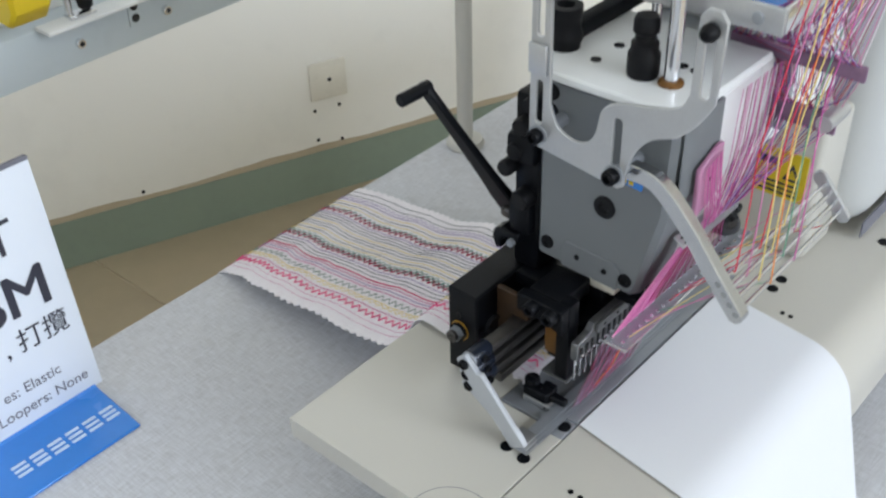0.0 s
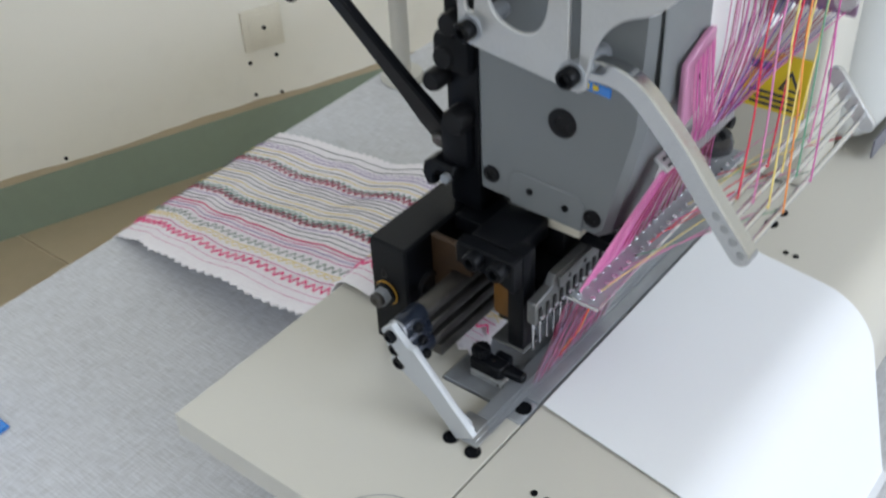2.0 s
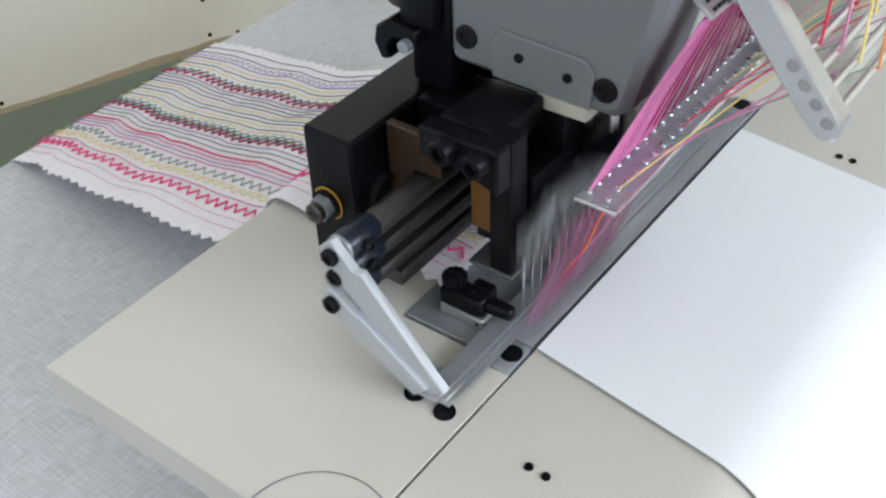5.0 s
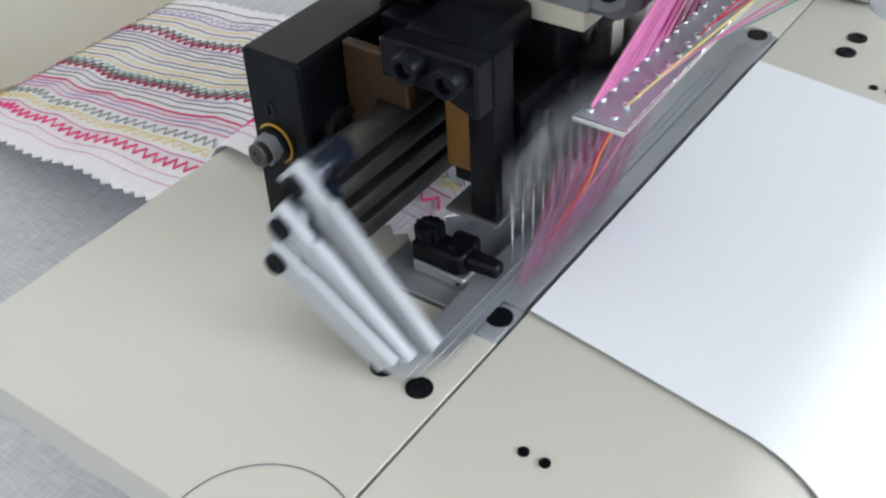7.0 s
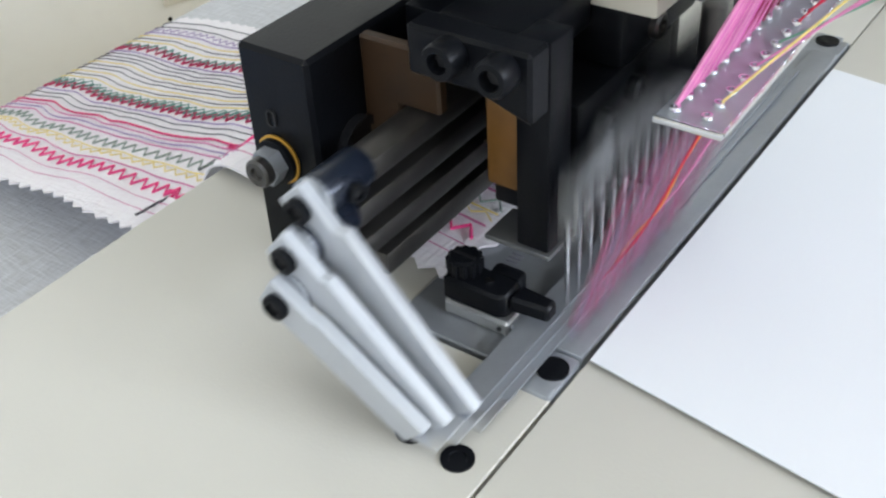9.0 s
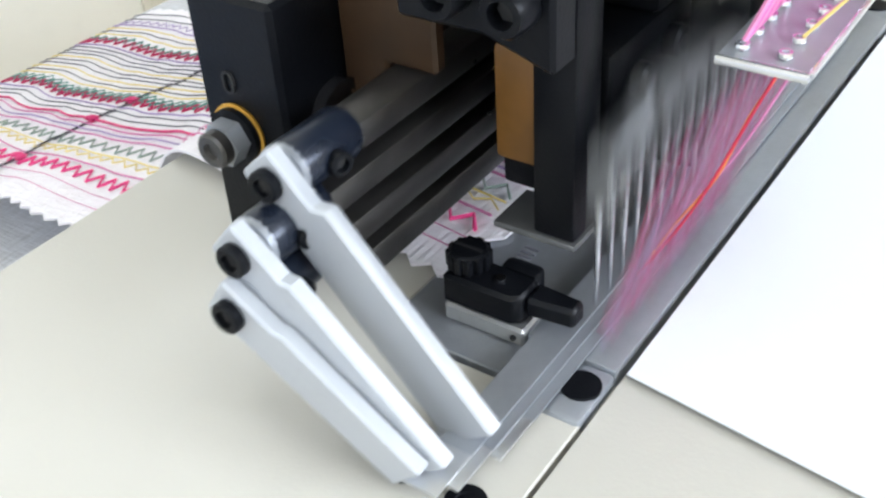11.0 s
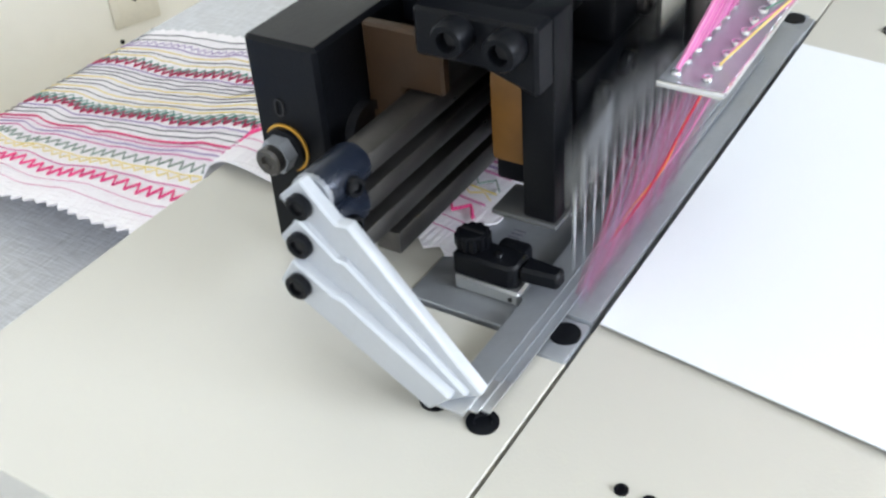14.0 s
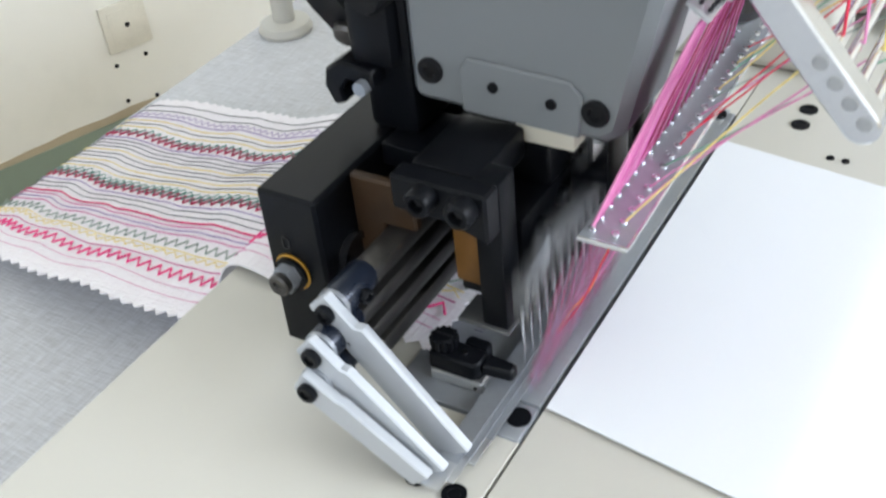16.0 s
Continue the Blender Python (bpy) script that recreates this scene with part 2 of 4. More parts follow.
def tube(points, r, seg=6, bm=None):
    """A round cord along a line of points."""
    m = bmesh.new()
    rings = []
    pts = [Vector(p) for p in points]
    for i, p in enumerate(pts):
        d = (pts[min(i + 1, len(pts) - 1)] - pts[max(i - 1, 0)]).normalized()
        side = d.cross(Vector((0.31, 0.17, 0.93))).normalized()
        up = side.cross(d)
        rings.append([m.verts.new(p + r * (side * math.cos(k * math.tau / seg) + up * math.sin(k * math.tau / seg))) for k in range(seg)])
    for a, b in zip(rings, rings[1:]):
        for k in range(seg):
            m.faces.new((a[k], a[(k + 1) % seg], b[(k + 1) % seg], b[k]))
    m.faces.new(rings[0][::-1])
    m.faces.new(rings[-1])
    return merge(bm, m)


def cap_screw(parent, place, way, r=0.005, h=0.006, name="cap_screw", material=None, washer=0.0):
    """A socket head screw whose head points along way."""
    a = Vector(place)
    d = Vector(way).normalized()
    if washer:
        part("washer", rod(a - d * 0.0005, a + d * 0.0012, washer, 20), STEEL, parent, "bright steel washer")
        a = a + d * 0.0012
    head = part(name, lathe([(r * 0.98, 0), (r, 0.1), (r, 0.85), (r * 0.88, 1), (r * 0.56, 1.0), (r * 0.5, 0.45)], a, a + d * h, 20), material or BLACK, parent)
    part("hex_socket", rod(a + d * h * 0.40, a + d * h * 0.55, r * 0.49, 6), HOLE, head)
    return head


def bolt_hole(parent, x, y, r=0.0045, z=0.0):
    """A countersunk screw in the bed: dark recessed head with a lighter rim."""
    head = part("screw", lathe([(r, 0), (r, 1), (r * 0.55, 1.0), (r * 0.5, 0.6)], (x, y, z - 0.0005), (x, y, z + 0.0006), 20), BLACK, parent)
    return head


# ---- room ----
FLOORZ, TABLEZ = -0.772, -0.100
wd = Vector((math.cos(radians(159)), math.sin(radians(159)), 0))
wn = Vector((-wd.y, wd.x, 0)) * -1
w0 = Vector((0.930, 1.250, 0))


def along_wall(lo, hi, z0, z1, depth, inset=0.0, bevel=0.0):
    """A slab on the far wall, from lo to hi along it, standing depth proud of its face."""
    bm = box((lo, inset, z0), (hi, inset + depth, z1), bevel)
    m = Matrix((wd, wn, Vector((0, 0, 1)))).transposed().to_4x4()
    m.translation = w0
    bm.transform(m)
    return bm


if wn.dot(Vector((0, 0, 0)) - w0) < 0:
    wn = -wn
wall = part("wall_north", along_wall(-3.5, 4.5, FLOORZ - 0.02, 2.6, -0.15), WALL)
tagged(wall, "off-white painted room wall with scuffs and small stains", "wall", kind="structure")
base = part("baseboard", along_wall(-3.5, 4.5, FLOORZ, -0.668, 0.004), GREEN)
tagged(base, "grey-green painted skirting band along the wall", "baseboard", kind="structure")
worn = [(u, -0.6679) for u in np.linspace(-3.5, 4.5, 3)]
worn += [(u, -0.655 + 0.006 * noise.noise((u * 4.1, 0.2, 0)) + 0.004 * noise.noise((u * 17, 1.2, 0))) for u in np.linspace(4.5, -3.5, 420)]
strip = plate(worn, 1, 0.0, 0.0012)
strip.transform(Matrix.Translation(w0) @ Matrix((wd, wn, Vector((0, 0, 1)))).transposed().to_4x4())
edge = part("trim", strip, BEIGE)
tagged(edge, "worn beige paint line above the green skirting", "trim", kind="structure")
floor = part("floor", box((-3.2, -4.4, FLOORZ - 0.05), (4.5, 4.0, FLOORZ - 0.003)), BEIGE)
tagged(floor, "tan glazed floor tiles", "floor", kind="structure")
tile_mesh = None
for i in range(-3, 5):
    for j in range(-1, 5):
        if tile_mesh is None:
            t0 = part("tile", box((-0.298, -0.298, -0.008), (0.298, 0.298, 0.0), 0.0015, 1), FLOOR, floor)
            tile_mesh = t0.data
        else:
            t0 = new("tile", tile_mesh)
            t0.parent = floor
        t0.location = (0.13 + i * 0.6, 0.55 + j * 0.6, FLOORZ)
# unseen ceiling, added to close the room and bounce the light
ceiling = part("ceiling", box((-3.2, -4.4, 2.6), (4.5, 4.0, 2.7)), WALL)
tagged(ceiling, "plain white ceiling, added out of view", "ceiling", kind="structure")


def window_wall(name, axis, at, u0, u1, a0, a1, label):
    """A wall with one window opening; axis 1: it faces along y, 0: along x."""
    out = [(u0, FLOORZ - 0.02), (u1, FLOORZ - 0.02), (u1, 2.6), (u0, 2.6)]
    hole = [(a0, 1.0), (a1, 1.0), (a1, 2.48), (a0, 2.48)]
    ob = part(name, plate(out, axis, at, at - 0.15, holes=[hole]), WALL)
    return tagged(ob, label, "wall", kind="structure")


# unseen walls, added to enclose the light; the lamps stand in their openings
window_wall("wall_south", 1, -4.2, -3.2, 4.5, -1.6, 2.2, "white wall with a wide window, added out of view")
window_wall("wall_west", 0, -3.0, -4.4, 4.0, -1.0, 1.6, "white wall with an opening for the side fill, added out of view")
east = part("wall_east", box((4.2, -4.2, FLOORZ), (4.35, 2.0, 2.6)), WALL)
tagged(east, "plain white end wall, added out of view", "wall", kind="structure")

# wall socket
socket = thing("wall_socket", (0, 0, 0), "square ivory wall socket plate with one dark hole", "wall socket")
sm = lambda lo, hi, z0, z1, d, i=0.0, b=0.0: along_wall(lo, hi, z0, z1, d, i, b)
part("plate", sm(-0.039, 0.042, -0.546, -0.463, 0.007, 0.0, 0.002), IVORY, socket)
part("rim", sm(-0.027, 0.030, -0.533, -0.475, 0.0012, 0.007, 0.0005), IVORY, socket)
sc = w0 + Vector((0, 0, -0.503)) + wn * 0.0082
part("plug_hole", rod(sc, sc + wn * 0.001, 0.0045, 16), HOLE, socket)
for u, z in ((0.0353, -0.571), (-0.0204, -0.569), (0.034, -0.640), (-0.020, -0.651), (0.4125, -0.649)):
    q = w0 + wd * u + Vector((0, 0, z))
    tagged(part("wall_screw", lathe([(0.0038, 0), (0.0038, 0.5), (0.002, 1)], q, q + wn * 0.003, 12), BLACKMATT), "small dark screw in a wall plug", "screw", "screws in the wall")

# work table with its cloth
table = thing("work_table", (0, 0, 0), "long work table covered with grey woven linen", "table")
part("tabletop", box((-1.5, -0.75, TABLEZ - 0.03), (1.12, 0.4205, TABLEZ - 0.003), 0.003), PLASTIC, table)
cloth = bmesh.new()
bmesh.ops.create_grid(cloth, x_segments=60, y_segments=40, size=1)
for v in cloth.verts:
    x, y = -0.19 + v.co.x * 1.31, -0.1635 + v.co.y * 0.587
    v.co = (x, y, TABLEZ + 0.0006 * noise.noise((x * 14, y * 14, 0.3)))
part("cover_cloth", cloth, LINEN, table, "light grey linen cloth with a coarse weave")
for x in (-1.42, 1.04):
    for y in (-0.68, 0.35):
        part("leg", box((x - 0.025, y - 0.025, FLOORZ), (x + 0.025, y + 0.025, TABLEZ - 0.03), 0.004), GREY, table)

# pole of the thread stand
pole = thing("thread_stand", (0.3620, 0.3980, TABLEZ), "cream painted thread stand pole on a round foot", "thread stand")
part("foot", lathe([(0.020, 0), (0.021, 0.3), (0.019, 0.8), (0.010, 1)], (0, 0, 0), (0, 0, 0.010), 32), CREAM, pole)
part("pole", rod((0, 0, 0.008), (0, 0, 0.95), 0.0085, 20), CREAM, pole)

# ---- sewing machine: bed, throat plate, head, arm ----
bed = thing("machine_bed", (0, 0, 0), "cream enamelled flat sewing machine bed with screws", "machine bed")
part("side_cover", plate([(-0.112, 0.0009), (-0.0125, 0.0009), (-0.0125, 0.0532), (0.30, 0.0532), (0.30, 0.1475), (-0.112, 0.1475)], 2, -0.0155, 0.0, 0.0003), CREAM, bed)
prof = [(-0.0004, 0.0)] + [(-0.076 - 0.036 * math.sin(a), -0.036 + 0.036 * math.cos(a)) for a in np.linspace(0, math.pi / 2, 12)] + [(-0.112, -0.060), (-0.0004, -0.060)]
part("front_cover", plate(prof, 0, -0.112, 0.62, 0.0), CREAM, bed, smooth=20)
part("casting", box((0.06, 0.012, TABLEZ + 0.0005), (0.60, 0.140, -0.0160), 0.006), CREAM, bed)
part("rear_apron", box((0.3005, 0.0532, -0.02), (0.62, 0.1490, -0.0002), 0.0012), CREAM, bed)
part("front_top", box((0.2055, 0.0003, -0.006), (0.3003, 0.0526, -0.0001), 0.0006), CREAM, bed)
part("inner_top", box((0.3005, 0.0003, -0.006), (0.62, 0.0529, -0.0001), 0.0006), CREAM, bed)
for x, y, r in ((-0.0426, 0.0237, 0.0042), (-0.0440, 0.0094, 0.0042), (-0.0477, -0.0287, 0.0017), (-0.0479, -0.0356, 0.0017), (0.2218, -0.0283, 0.0042), (0.2076, -0.0284, 0.0042), (0.1857, -0.0535, 0.0017), (0.1859, -0.0472, 0.0017), (0.316, -0.068, 0.005)):
    bolt_hole(bed, x, y, r)
ring = bmesh.new()
for r0, r1 in ((0.0262, 0.0267),):
    vs = [[ring.verts.new((-0.1113 + r * math.cos(a), 0.0127 + r * math.sin(a), 0.0002)) for a in np.linspace(-0.48, 1.6, 40)] for r in (r0, r1)]
    for k in range(39):
        ring.faces.new((vs[0][k], vs[0][k + 1], vs[1][k + 1], vs[1][k]))
part("cover_line", ring, GREYINK, bed, "thin round cover joint")

throat = thing("throat_plate", (0, 0, 0), "ground steel throat plate with corner screws", "throat plate")
part("plate", plate([(-0.0115, 0.0105), (-0.0115, 0.0525), (0.205, 0.0525), (0.205, 0.0008), (0.002, 0.0008), (0.002, 0.0105)], 2, -0.004, 0.0008, 0.0003), STEEL, throat)
part("front_bar", box((0.0, 0.0009, -0.003), (0.192, 0.0105, 0.0018), 0.0005), STEEL, throat)
for x, y in ((-0.0071, 0.0053), (0.201, 0.008)):
    tab = part("corner_tab", box((x - 0.0095, y - 0.0045, -0.003), (x + 0.007, y + 0.0062, 0.0012), 0.0012), STEEL, throat)
    part("screw", rod((x, y, 0.0010), (x, y, 0.0018), 0.0043, 20), BLACK, tab)

# paper laid over the front of the bed
paper = bmesh.new()
NU, NV = 20, 48
grid = []
for j in range(NV + 1):
    s = 0.215 * j / NV
    row = []
    for i in range(NU + 1):
        flat, rad, droop = 0.0755, 0.0374, radians(72)
        if s < flat:
            y, z = s, 0.0014
        elif s < flat + rad * droop:
            a = (s - flat) / rad
            y, z = flat + rad * math.sin(a), 0.0014 - rad * (1 - math.cos(a))
        else:
            e = s - flat - rad * droop
            y, z = flat + rad * math.sin(droop) + e * math.cos(droop), 0.0014 - rad * (1 - math.cos(droop)) - e * math.sin(droop)
        row.append(paper.verts.new((0.0005 + 0.180 * i / NU - 0.14 * s, -0.0012 - y, max(z, -0.098))))
    grid.append(row)
for a, b in zip(grid, grid[1:]):
    for k in range(NU):
        paper.faces.new((a[k], a[k + 1], b[k + 1], b[k]))
bmesh.ops.recalc_face_normals(paper, faces=paper.faces)
bmesh.ops.solidify(paper, geom=paper.faces[:], thickness=0.0004)
tagged(part("paper_sheet", paper, PAPER), "blank white paper sheet hanging over the bed edge", "paper")

head = thing("sewing_unit", (0, 0, 0), "grey and white sewing machine head with face plate", "sewing machine")
face = [(0.0625, 0.088), (-0.006, 0.0855), (-0.0125, 0.090)] + [(-0.0265, 0.150), (-0.0285, 0.20), (-0.0285, 0.214), (0.0625, 0.214)]
part("face_cover", plate(face, 0, 0.035, 0.075, 0.0035), GREY, head, "satin grey face cover")
side = [(0.0385, -0.0300), (0.040, -0.0312), (0.060, -0.0335), (0.075, -0.0335), (0.075, -0.0290), (0.042, -0.0286)]
part("side_flange", plate(side, 2, 0.162, 0.2135, 0.0006), GREY, head)
part("inset_panel", plate([(0.042, 0.0885), (0.0425, 0.104), (0.039, 0.108), (0.004, 0.1065), (0.0, 0.102), (0.001, 0.0875)], 0, 0.0338, 0.0352, 0.0006), GREY, head)
for y, z, r in ((0.0534, 0.1007, 0.0045), (-0.0041, 0.0972, 0.0045), (0.0136, 0.1426, 0.0072), (0.054, 0.193, 0.0045), (0.054, 0.205, 0.005)):
    part("cap_screw", lathe([(r, 0), (r, 0.8), (r * 0.9, 1), (r * 0.5, 1), (r * 0.4, 0.5)], (0.0355, y, z), (0.0335, y, z), 24), BLACKMATT, head)
for y, z in ((0.0302, 0.0996), (0.0102, 0.0979)):
    part("small_screw", rod((0.0345, y, z), (0.033, y, z), 0.0018, 12), BLACKMATT, head)
part("head_casting", plate([(0.062, 0.093), (-0.007, 0.093), (-0.013, 0.098), (-0.0265, 0.150), (-0.030, 0.185), (-0.030, 0.2138), (0.062, 0.2138)], 0, 0.0752, 0.125, 0.003), WHITE, head)
part("side_panel", box((0.1252, -0.0305, 0.150), (0.245, 0.062, 0.2138), 0.004, 3), WHITE, head)
part("top_plate", plate([(0.030, 0.062), (0.030, -0.012), (0.036, -0.026), (0.050, -0.033), (0.13, -0.033), (0.13, 0.080), (0.045, 0.080), (0.045, 0.062)], 2, 0.2142, 0.2200, 0.0012), WHITE, head)
sticker = part("sticker", plate([(0.0110, 0.1645), (-0.0100, 0.1628), (-0.0103, 0.1672), (0.0107, 0.1689)], 0, 0.0340, 0.0349), BLUE, head, "small blue sticker with yellow print")
for y in (0.006, 0.0015, -0.003):
    part("print_bar", box((0.0336, y - 0.0014, 0.1648), (0.0339, y + 0.0014, 0.1672)), YELLOW, sticker)
part("lower_guide", box((0.040, 0.0055, 0.0775), (0.075, 0.0265, 0.0880), 0.001), PLASTIC, head, "ivory block under the face cover")
for x, y in ((0.058, 0.041), (0.082, 0.041), (0.081, -0.002), (0.080, -0.011)):
    part("top_screw", rod((x, y, 0.2198), (x, y, 0.2206), 0.0032, 14), BLACKMATT, head)
knob = part("pressure_knob", lathe([(0.0085, 0), (0.0092, 0.05), (0.0092, 0.38), (0.0078, 0.44), (0.0078, 0.56), (0.0058, 0.60), (0.0058, 0.70), (0.0072, 0.74), (0.0072, 0.93), (0.006, 1)], (0.058, 0.010, 0.220), (0.058, 0.010, 0.2555), 28), BLACKMATT, head, "stepped black pressure knob")
part("rear_knob", lathe([(0.0095, 0), (0.0095, 0.2), (0.0108, 0.3), (0.0108, 0.42), (0.0095, 0.5), (0.0095, 0.75), (0.0102, 0.8), (0.0102, 1), (0.0056, 1), (0.005, 0.7)], (0.062, 0.066, 0.2165), (0.062, 0.066, 0.246), 28), BLACKMATT, head, "hollow black knob")
part("shaft", rod((0.058, -0.008, 0.2195), (0.058, -0.008, 0.40), 0.0042, 20), CHROME, head, "polished vertical shaft")
part("shaft_collar", lathe([(0.0072, 0), (0.0072, 0.6), (0.0055, 1)], (0.058, -0.008, 0.2199), (0.058, -0.008, 0.223), 24), BRONZE, head)

arm = thing("arm_casting", (0, 0, 0), "white enamelled machine arm and pillar with warning label", "machine arm")
part("pillar", box((0.300, -0.050, 0.0004), (0.52, 0.12, 0.34), 0.03, 5), SHADEDWHITE, arm)
part("arm_body", box((0.13, -0.030, 0.2205), (0.34, 0.115, 0.33), 0.02, 4), SHADEDWHITE, arm)
part("drive_cover", lathe([(0.06, 0), (0.085, 0.2), (0.09, 0.9), (0.085, 1)], (0.43, -0.051, 0.19), (0.43, -0.13, 0.19), 36), SHADEDWHITE, arm)
part("gear_box", box((0.250, -0.030, 0.0004), (0.2998, 0.060, 0.118), 0.006, 3), CREAM, arm)
lab = part("warning_label", box((0.2488, -0.022, 0.050), (0.2498, 0.018, 0.089), 0.0), YELLOW, arm, "yellow warning label with triangle and bars")
part("warning_triangle", plate([(-0.018, 0.066), (-0.004, 0.066), (-0.011, 0.080)], 0, 0.2482, 0.2487, holes=[[(-0.0155, 0.0675), (-0.0065, 0.0675), (-0.011, 0.0765)]]), INK, lab)
for y0, y1, z in ((0.002, 0.015, 0.076), (-0.016, 0.014, 0.061), (-0.016, 0.010, 0.057), (-0.016, 0.013, 0.053)):
    part("print_bar", box((0.2482, y0, z), (0.2487, y1, z + (0.006 if z > 0.07 else 0.0018))), INK, lab)
part("nameplate", box((0.306, -0.0520, 0.003), (0.40, -0.0506, 0.016)), GREYINK, arm, "dark strip along the pillar foot")

part("guard_bar", box((0.0, -0.005, -0.005), (0.115, 0.005, 0.005), 0.001), BLACK, arm, "black bar behind the head").matrix_basis = pose(0.075, 0.068, 0.2255)

# ---- presser and puller block behind the needles ----
block = thing("puller_bracket", (0, 0, 0), "black steel puller bracket with bronze bearings and cap screws", "bracket")
part("side_plate", plate([(0.0745, 0.004), (0.099, 0.004), (0.0985, 0.071), (0.0745, 0.071)], 0, -0.0098, 0.0748, 0.0012), BLACK, block)
part("cross_plate", box((0.030, 0.030, 0.062), (0.057, 0.0742, 0.0708), 0.001), BLACK, block)
part("back_plate", box((0.0752, 0.018, 0.004), (0.084, 0.0985, 0.0705), 0.001), BLACK, block)
part("bronze_plate", plate([(0.0742, 0.0330), (0.0742, 0.0705), (0.0492, 0.0705), (0.0492, 0.0530), (0.0620, 0.0530), (0.0620, 0.0330)], 0, 0.0100, 0.0140, 0.0008), SHADEDBRONZE, block, "oily brown bronze plate, darkened for the shaded bracket inside")
part("bronze_bearing", box((0.0100, 0.0248, 0.0380), (0.0200, 0.0355, 0.0640), 0.0012), BRONZE, block, "orange-brown bronze bearing block")
part("front_plate", plate([(0.049, 0.0715), (0.049, 0.0845), (0.0150, 0.0845), (0.0150, 0.0665), (0.030, 0.0715)], 0, -0.002, 0.0065, 0.0009), BLACK, block)
part("front_leg", box((0.0066, 0.0150, 0.0250), (0.0170, 0.0245, 0.0838), 0.0007), BLACK, block)
part("presser_sole", box((0.0060, 0.0145, 0.0232), (0.0200, 0.0340, 0.0248), 0.0004), CLAMPSTEEL, block, "thin grey steel presser sole")
part("sole_stem", box((0.0200, 0.0250, 0.0249), (0.0300, 0.0400, 0.0620), 0.001), BLACK, block)
part("looper_block", box((0.0218, 0.0158, 0.0285), (0.0748, 0.0400, 0.0600), 0.0015), BLACK, block)
part("looper_cover", box((0.0420, 0.0150, 0.0603), (0.088, 0.0512, 0.0770), 0.002), BLACK, block)
for x, z in ((0.034, 0.050), (0.050, 0.052), (0.068, 0.046), (0.060, 0.066)):
    part("cap_screw", lathe([(0.0038, 0), (0.0038, 0.8), (0.003, 1), (0.0018, 1), (0.0015, 0.5)], (x, 0.0160, z), (x, 0.0125, z), 16), BARSTEEL if z > 0.06 else BLACK, block)
part("upper_link", box((0.007, 0.0225, 0.0720), (0.040, 0.047, 0.0842), 0.002), BLACK, block)
for y, z in ((0.0358, 0.0800), (0.0219, 0.0795)):
    cap_screw(block, (-0.0021, y, z), (-1, 0, 0), 0.0047, 0.0062)
nut = part("clamp_bolt", rod((-0.0165, 0.0885, 0.0390), (-0.0098, 0.0885, 0.0390), 0.0052, 6), STEEL, block, "hexagon bolt head")
part("bolt_end", lathe([(0.0042, 0), (0.0042, 0.8), (0.0036, 1), (0.002, 1), (0.0015, 0.7)], (-0.0165, 0.0885, 0.0390), (-0.0195, 0.0885, 0.0390), 18), BARSTEEL, nut)
part("brass_washer", lathe([(0.0070, 0), (0.0073, 0.3), (0.0073, 0.8), (0.0068, 1)], (-0.0098, 0.0885, 0.0390), (-0.0109, 0.0885, 0.0390), 24), BRASS, block, "golden brass washer")
part("dark_washer", rod((-0.0108, 0.0885, 0.0390), (-0.0124, 0.0885, 0.0390), 0.0066, 24), BLACK, block)
part("slot_mark", plate(capsule(0.0893, 0.0500, 0.0893, 0.0522, 0.0016), 0, -0.0104, -0.0097, 0.0, holes=[capsule(0.0893, 0.0500, 0.0893, 0.0522, 0.0010)]), HOLE, block)
part("bushing", lathe([(0.0085, 0), (0.0085, 1), (0.006, 1), (0.006, 0.6)], (0.006, 0.0745, 0.040), (0.006, 0.0715, 0.040), 24), BLACKSHINE, block)
for k, z in enumerate((0.0185,)):
    part("fixed_bar", box((-0.012, 0.0525, z - 0.0035), (0.0563, 0.0605, z + 0.0035), 0.0006), BARSTEEL, block)

# dark mechanism on the back of the head, with the lifting lever
lift = thing("lifting_mechanism", (0, 0, 0), "black knee-lift linkage with a long hand lever", "linkage")
part("column", box((0.038, 0.0628, 0.071), (0.066, 0.083, 0.196), 0.003), BLACK, lift)
part("upper_block", box((0.032, 0.064, 0.150), (0.046, 0.086, 0.170), 0.004), BLACK, lift)
for x, y, z, r in ((0.030, 0.078, 0.158, 0.006), (0.028, 0.084, 0.145, 0.0055), (0.030, 0.074, 0.176, 0.006), (0.034, 0.070, 0.190, 0.0055), (0.028, 0.072, 0.126, 0.007)):
    part("round_head", lathe([(r, 0), (r, 0.8), (r * 0.85, 1)], (x + 0.010, y, z), (x, y, z), 20), BLACKMATT, lift)
part("pivot_block", box((0.032, 0.066, 0.098), (0.052, 0.084, 0.124), 0.004), BLACK, lift)
hook = [(0.091, 0.082), (0.0945, 0.089), (0.093, 0.096), (0.087, 0.100), (0.074, 0.098), (0.074, 0.091), (0.084, 0.093), (0.087, 0.089), (0.086, 0.084)]
part("hook", plate(hook, 0, 0.030, 0.042, 0.001), BLACK, lift)
part("hook_pin", rod((0.027, 0.0775, 0.0925), (0.044, 0.0775, 0.0925), 0.0026, 14), STEEL, lift)
a, b = Vector((0.045, 0.090, 0.106)), Vector((0.004, 0.1245, 0.1975))
lever = bmesh.new()
axis = (b - a).normalized()
side = axis.cross(Vector((1, 0.0, 0.2))).normalized()
face_n = axis.cross(side).normalized()
rings = []
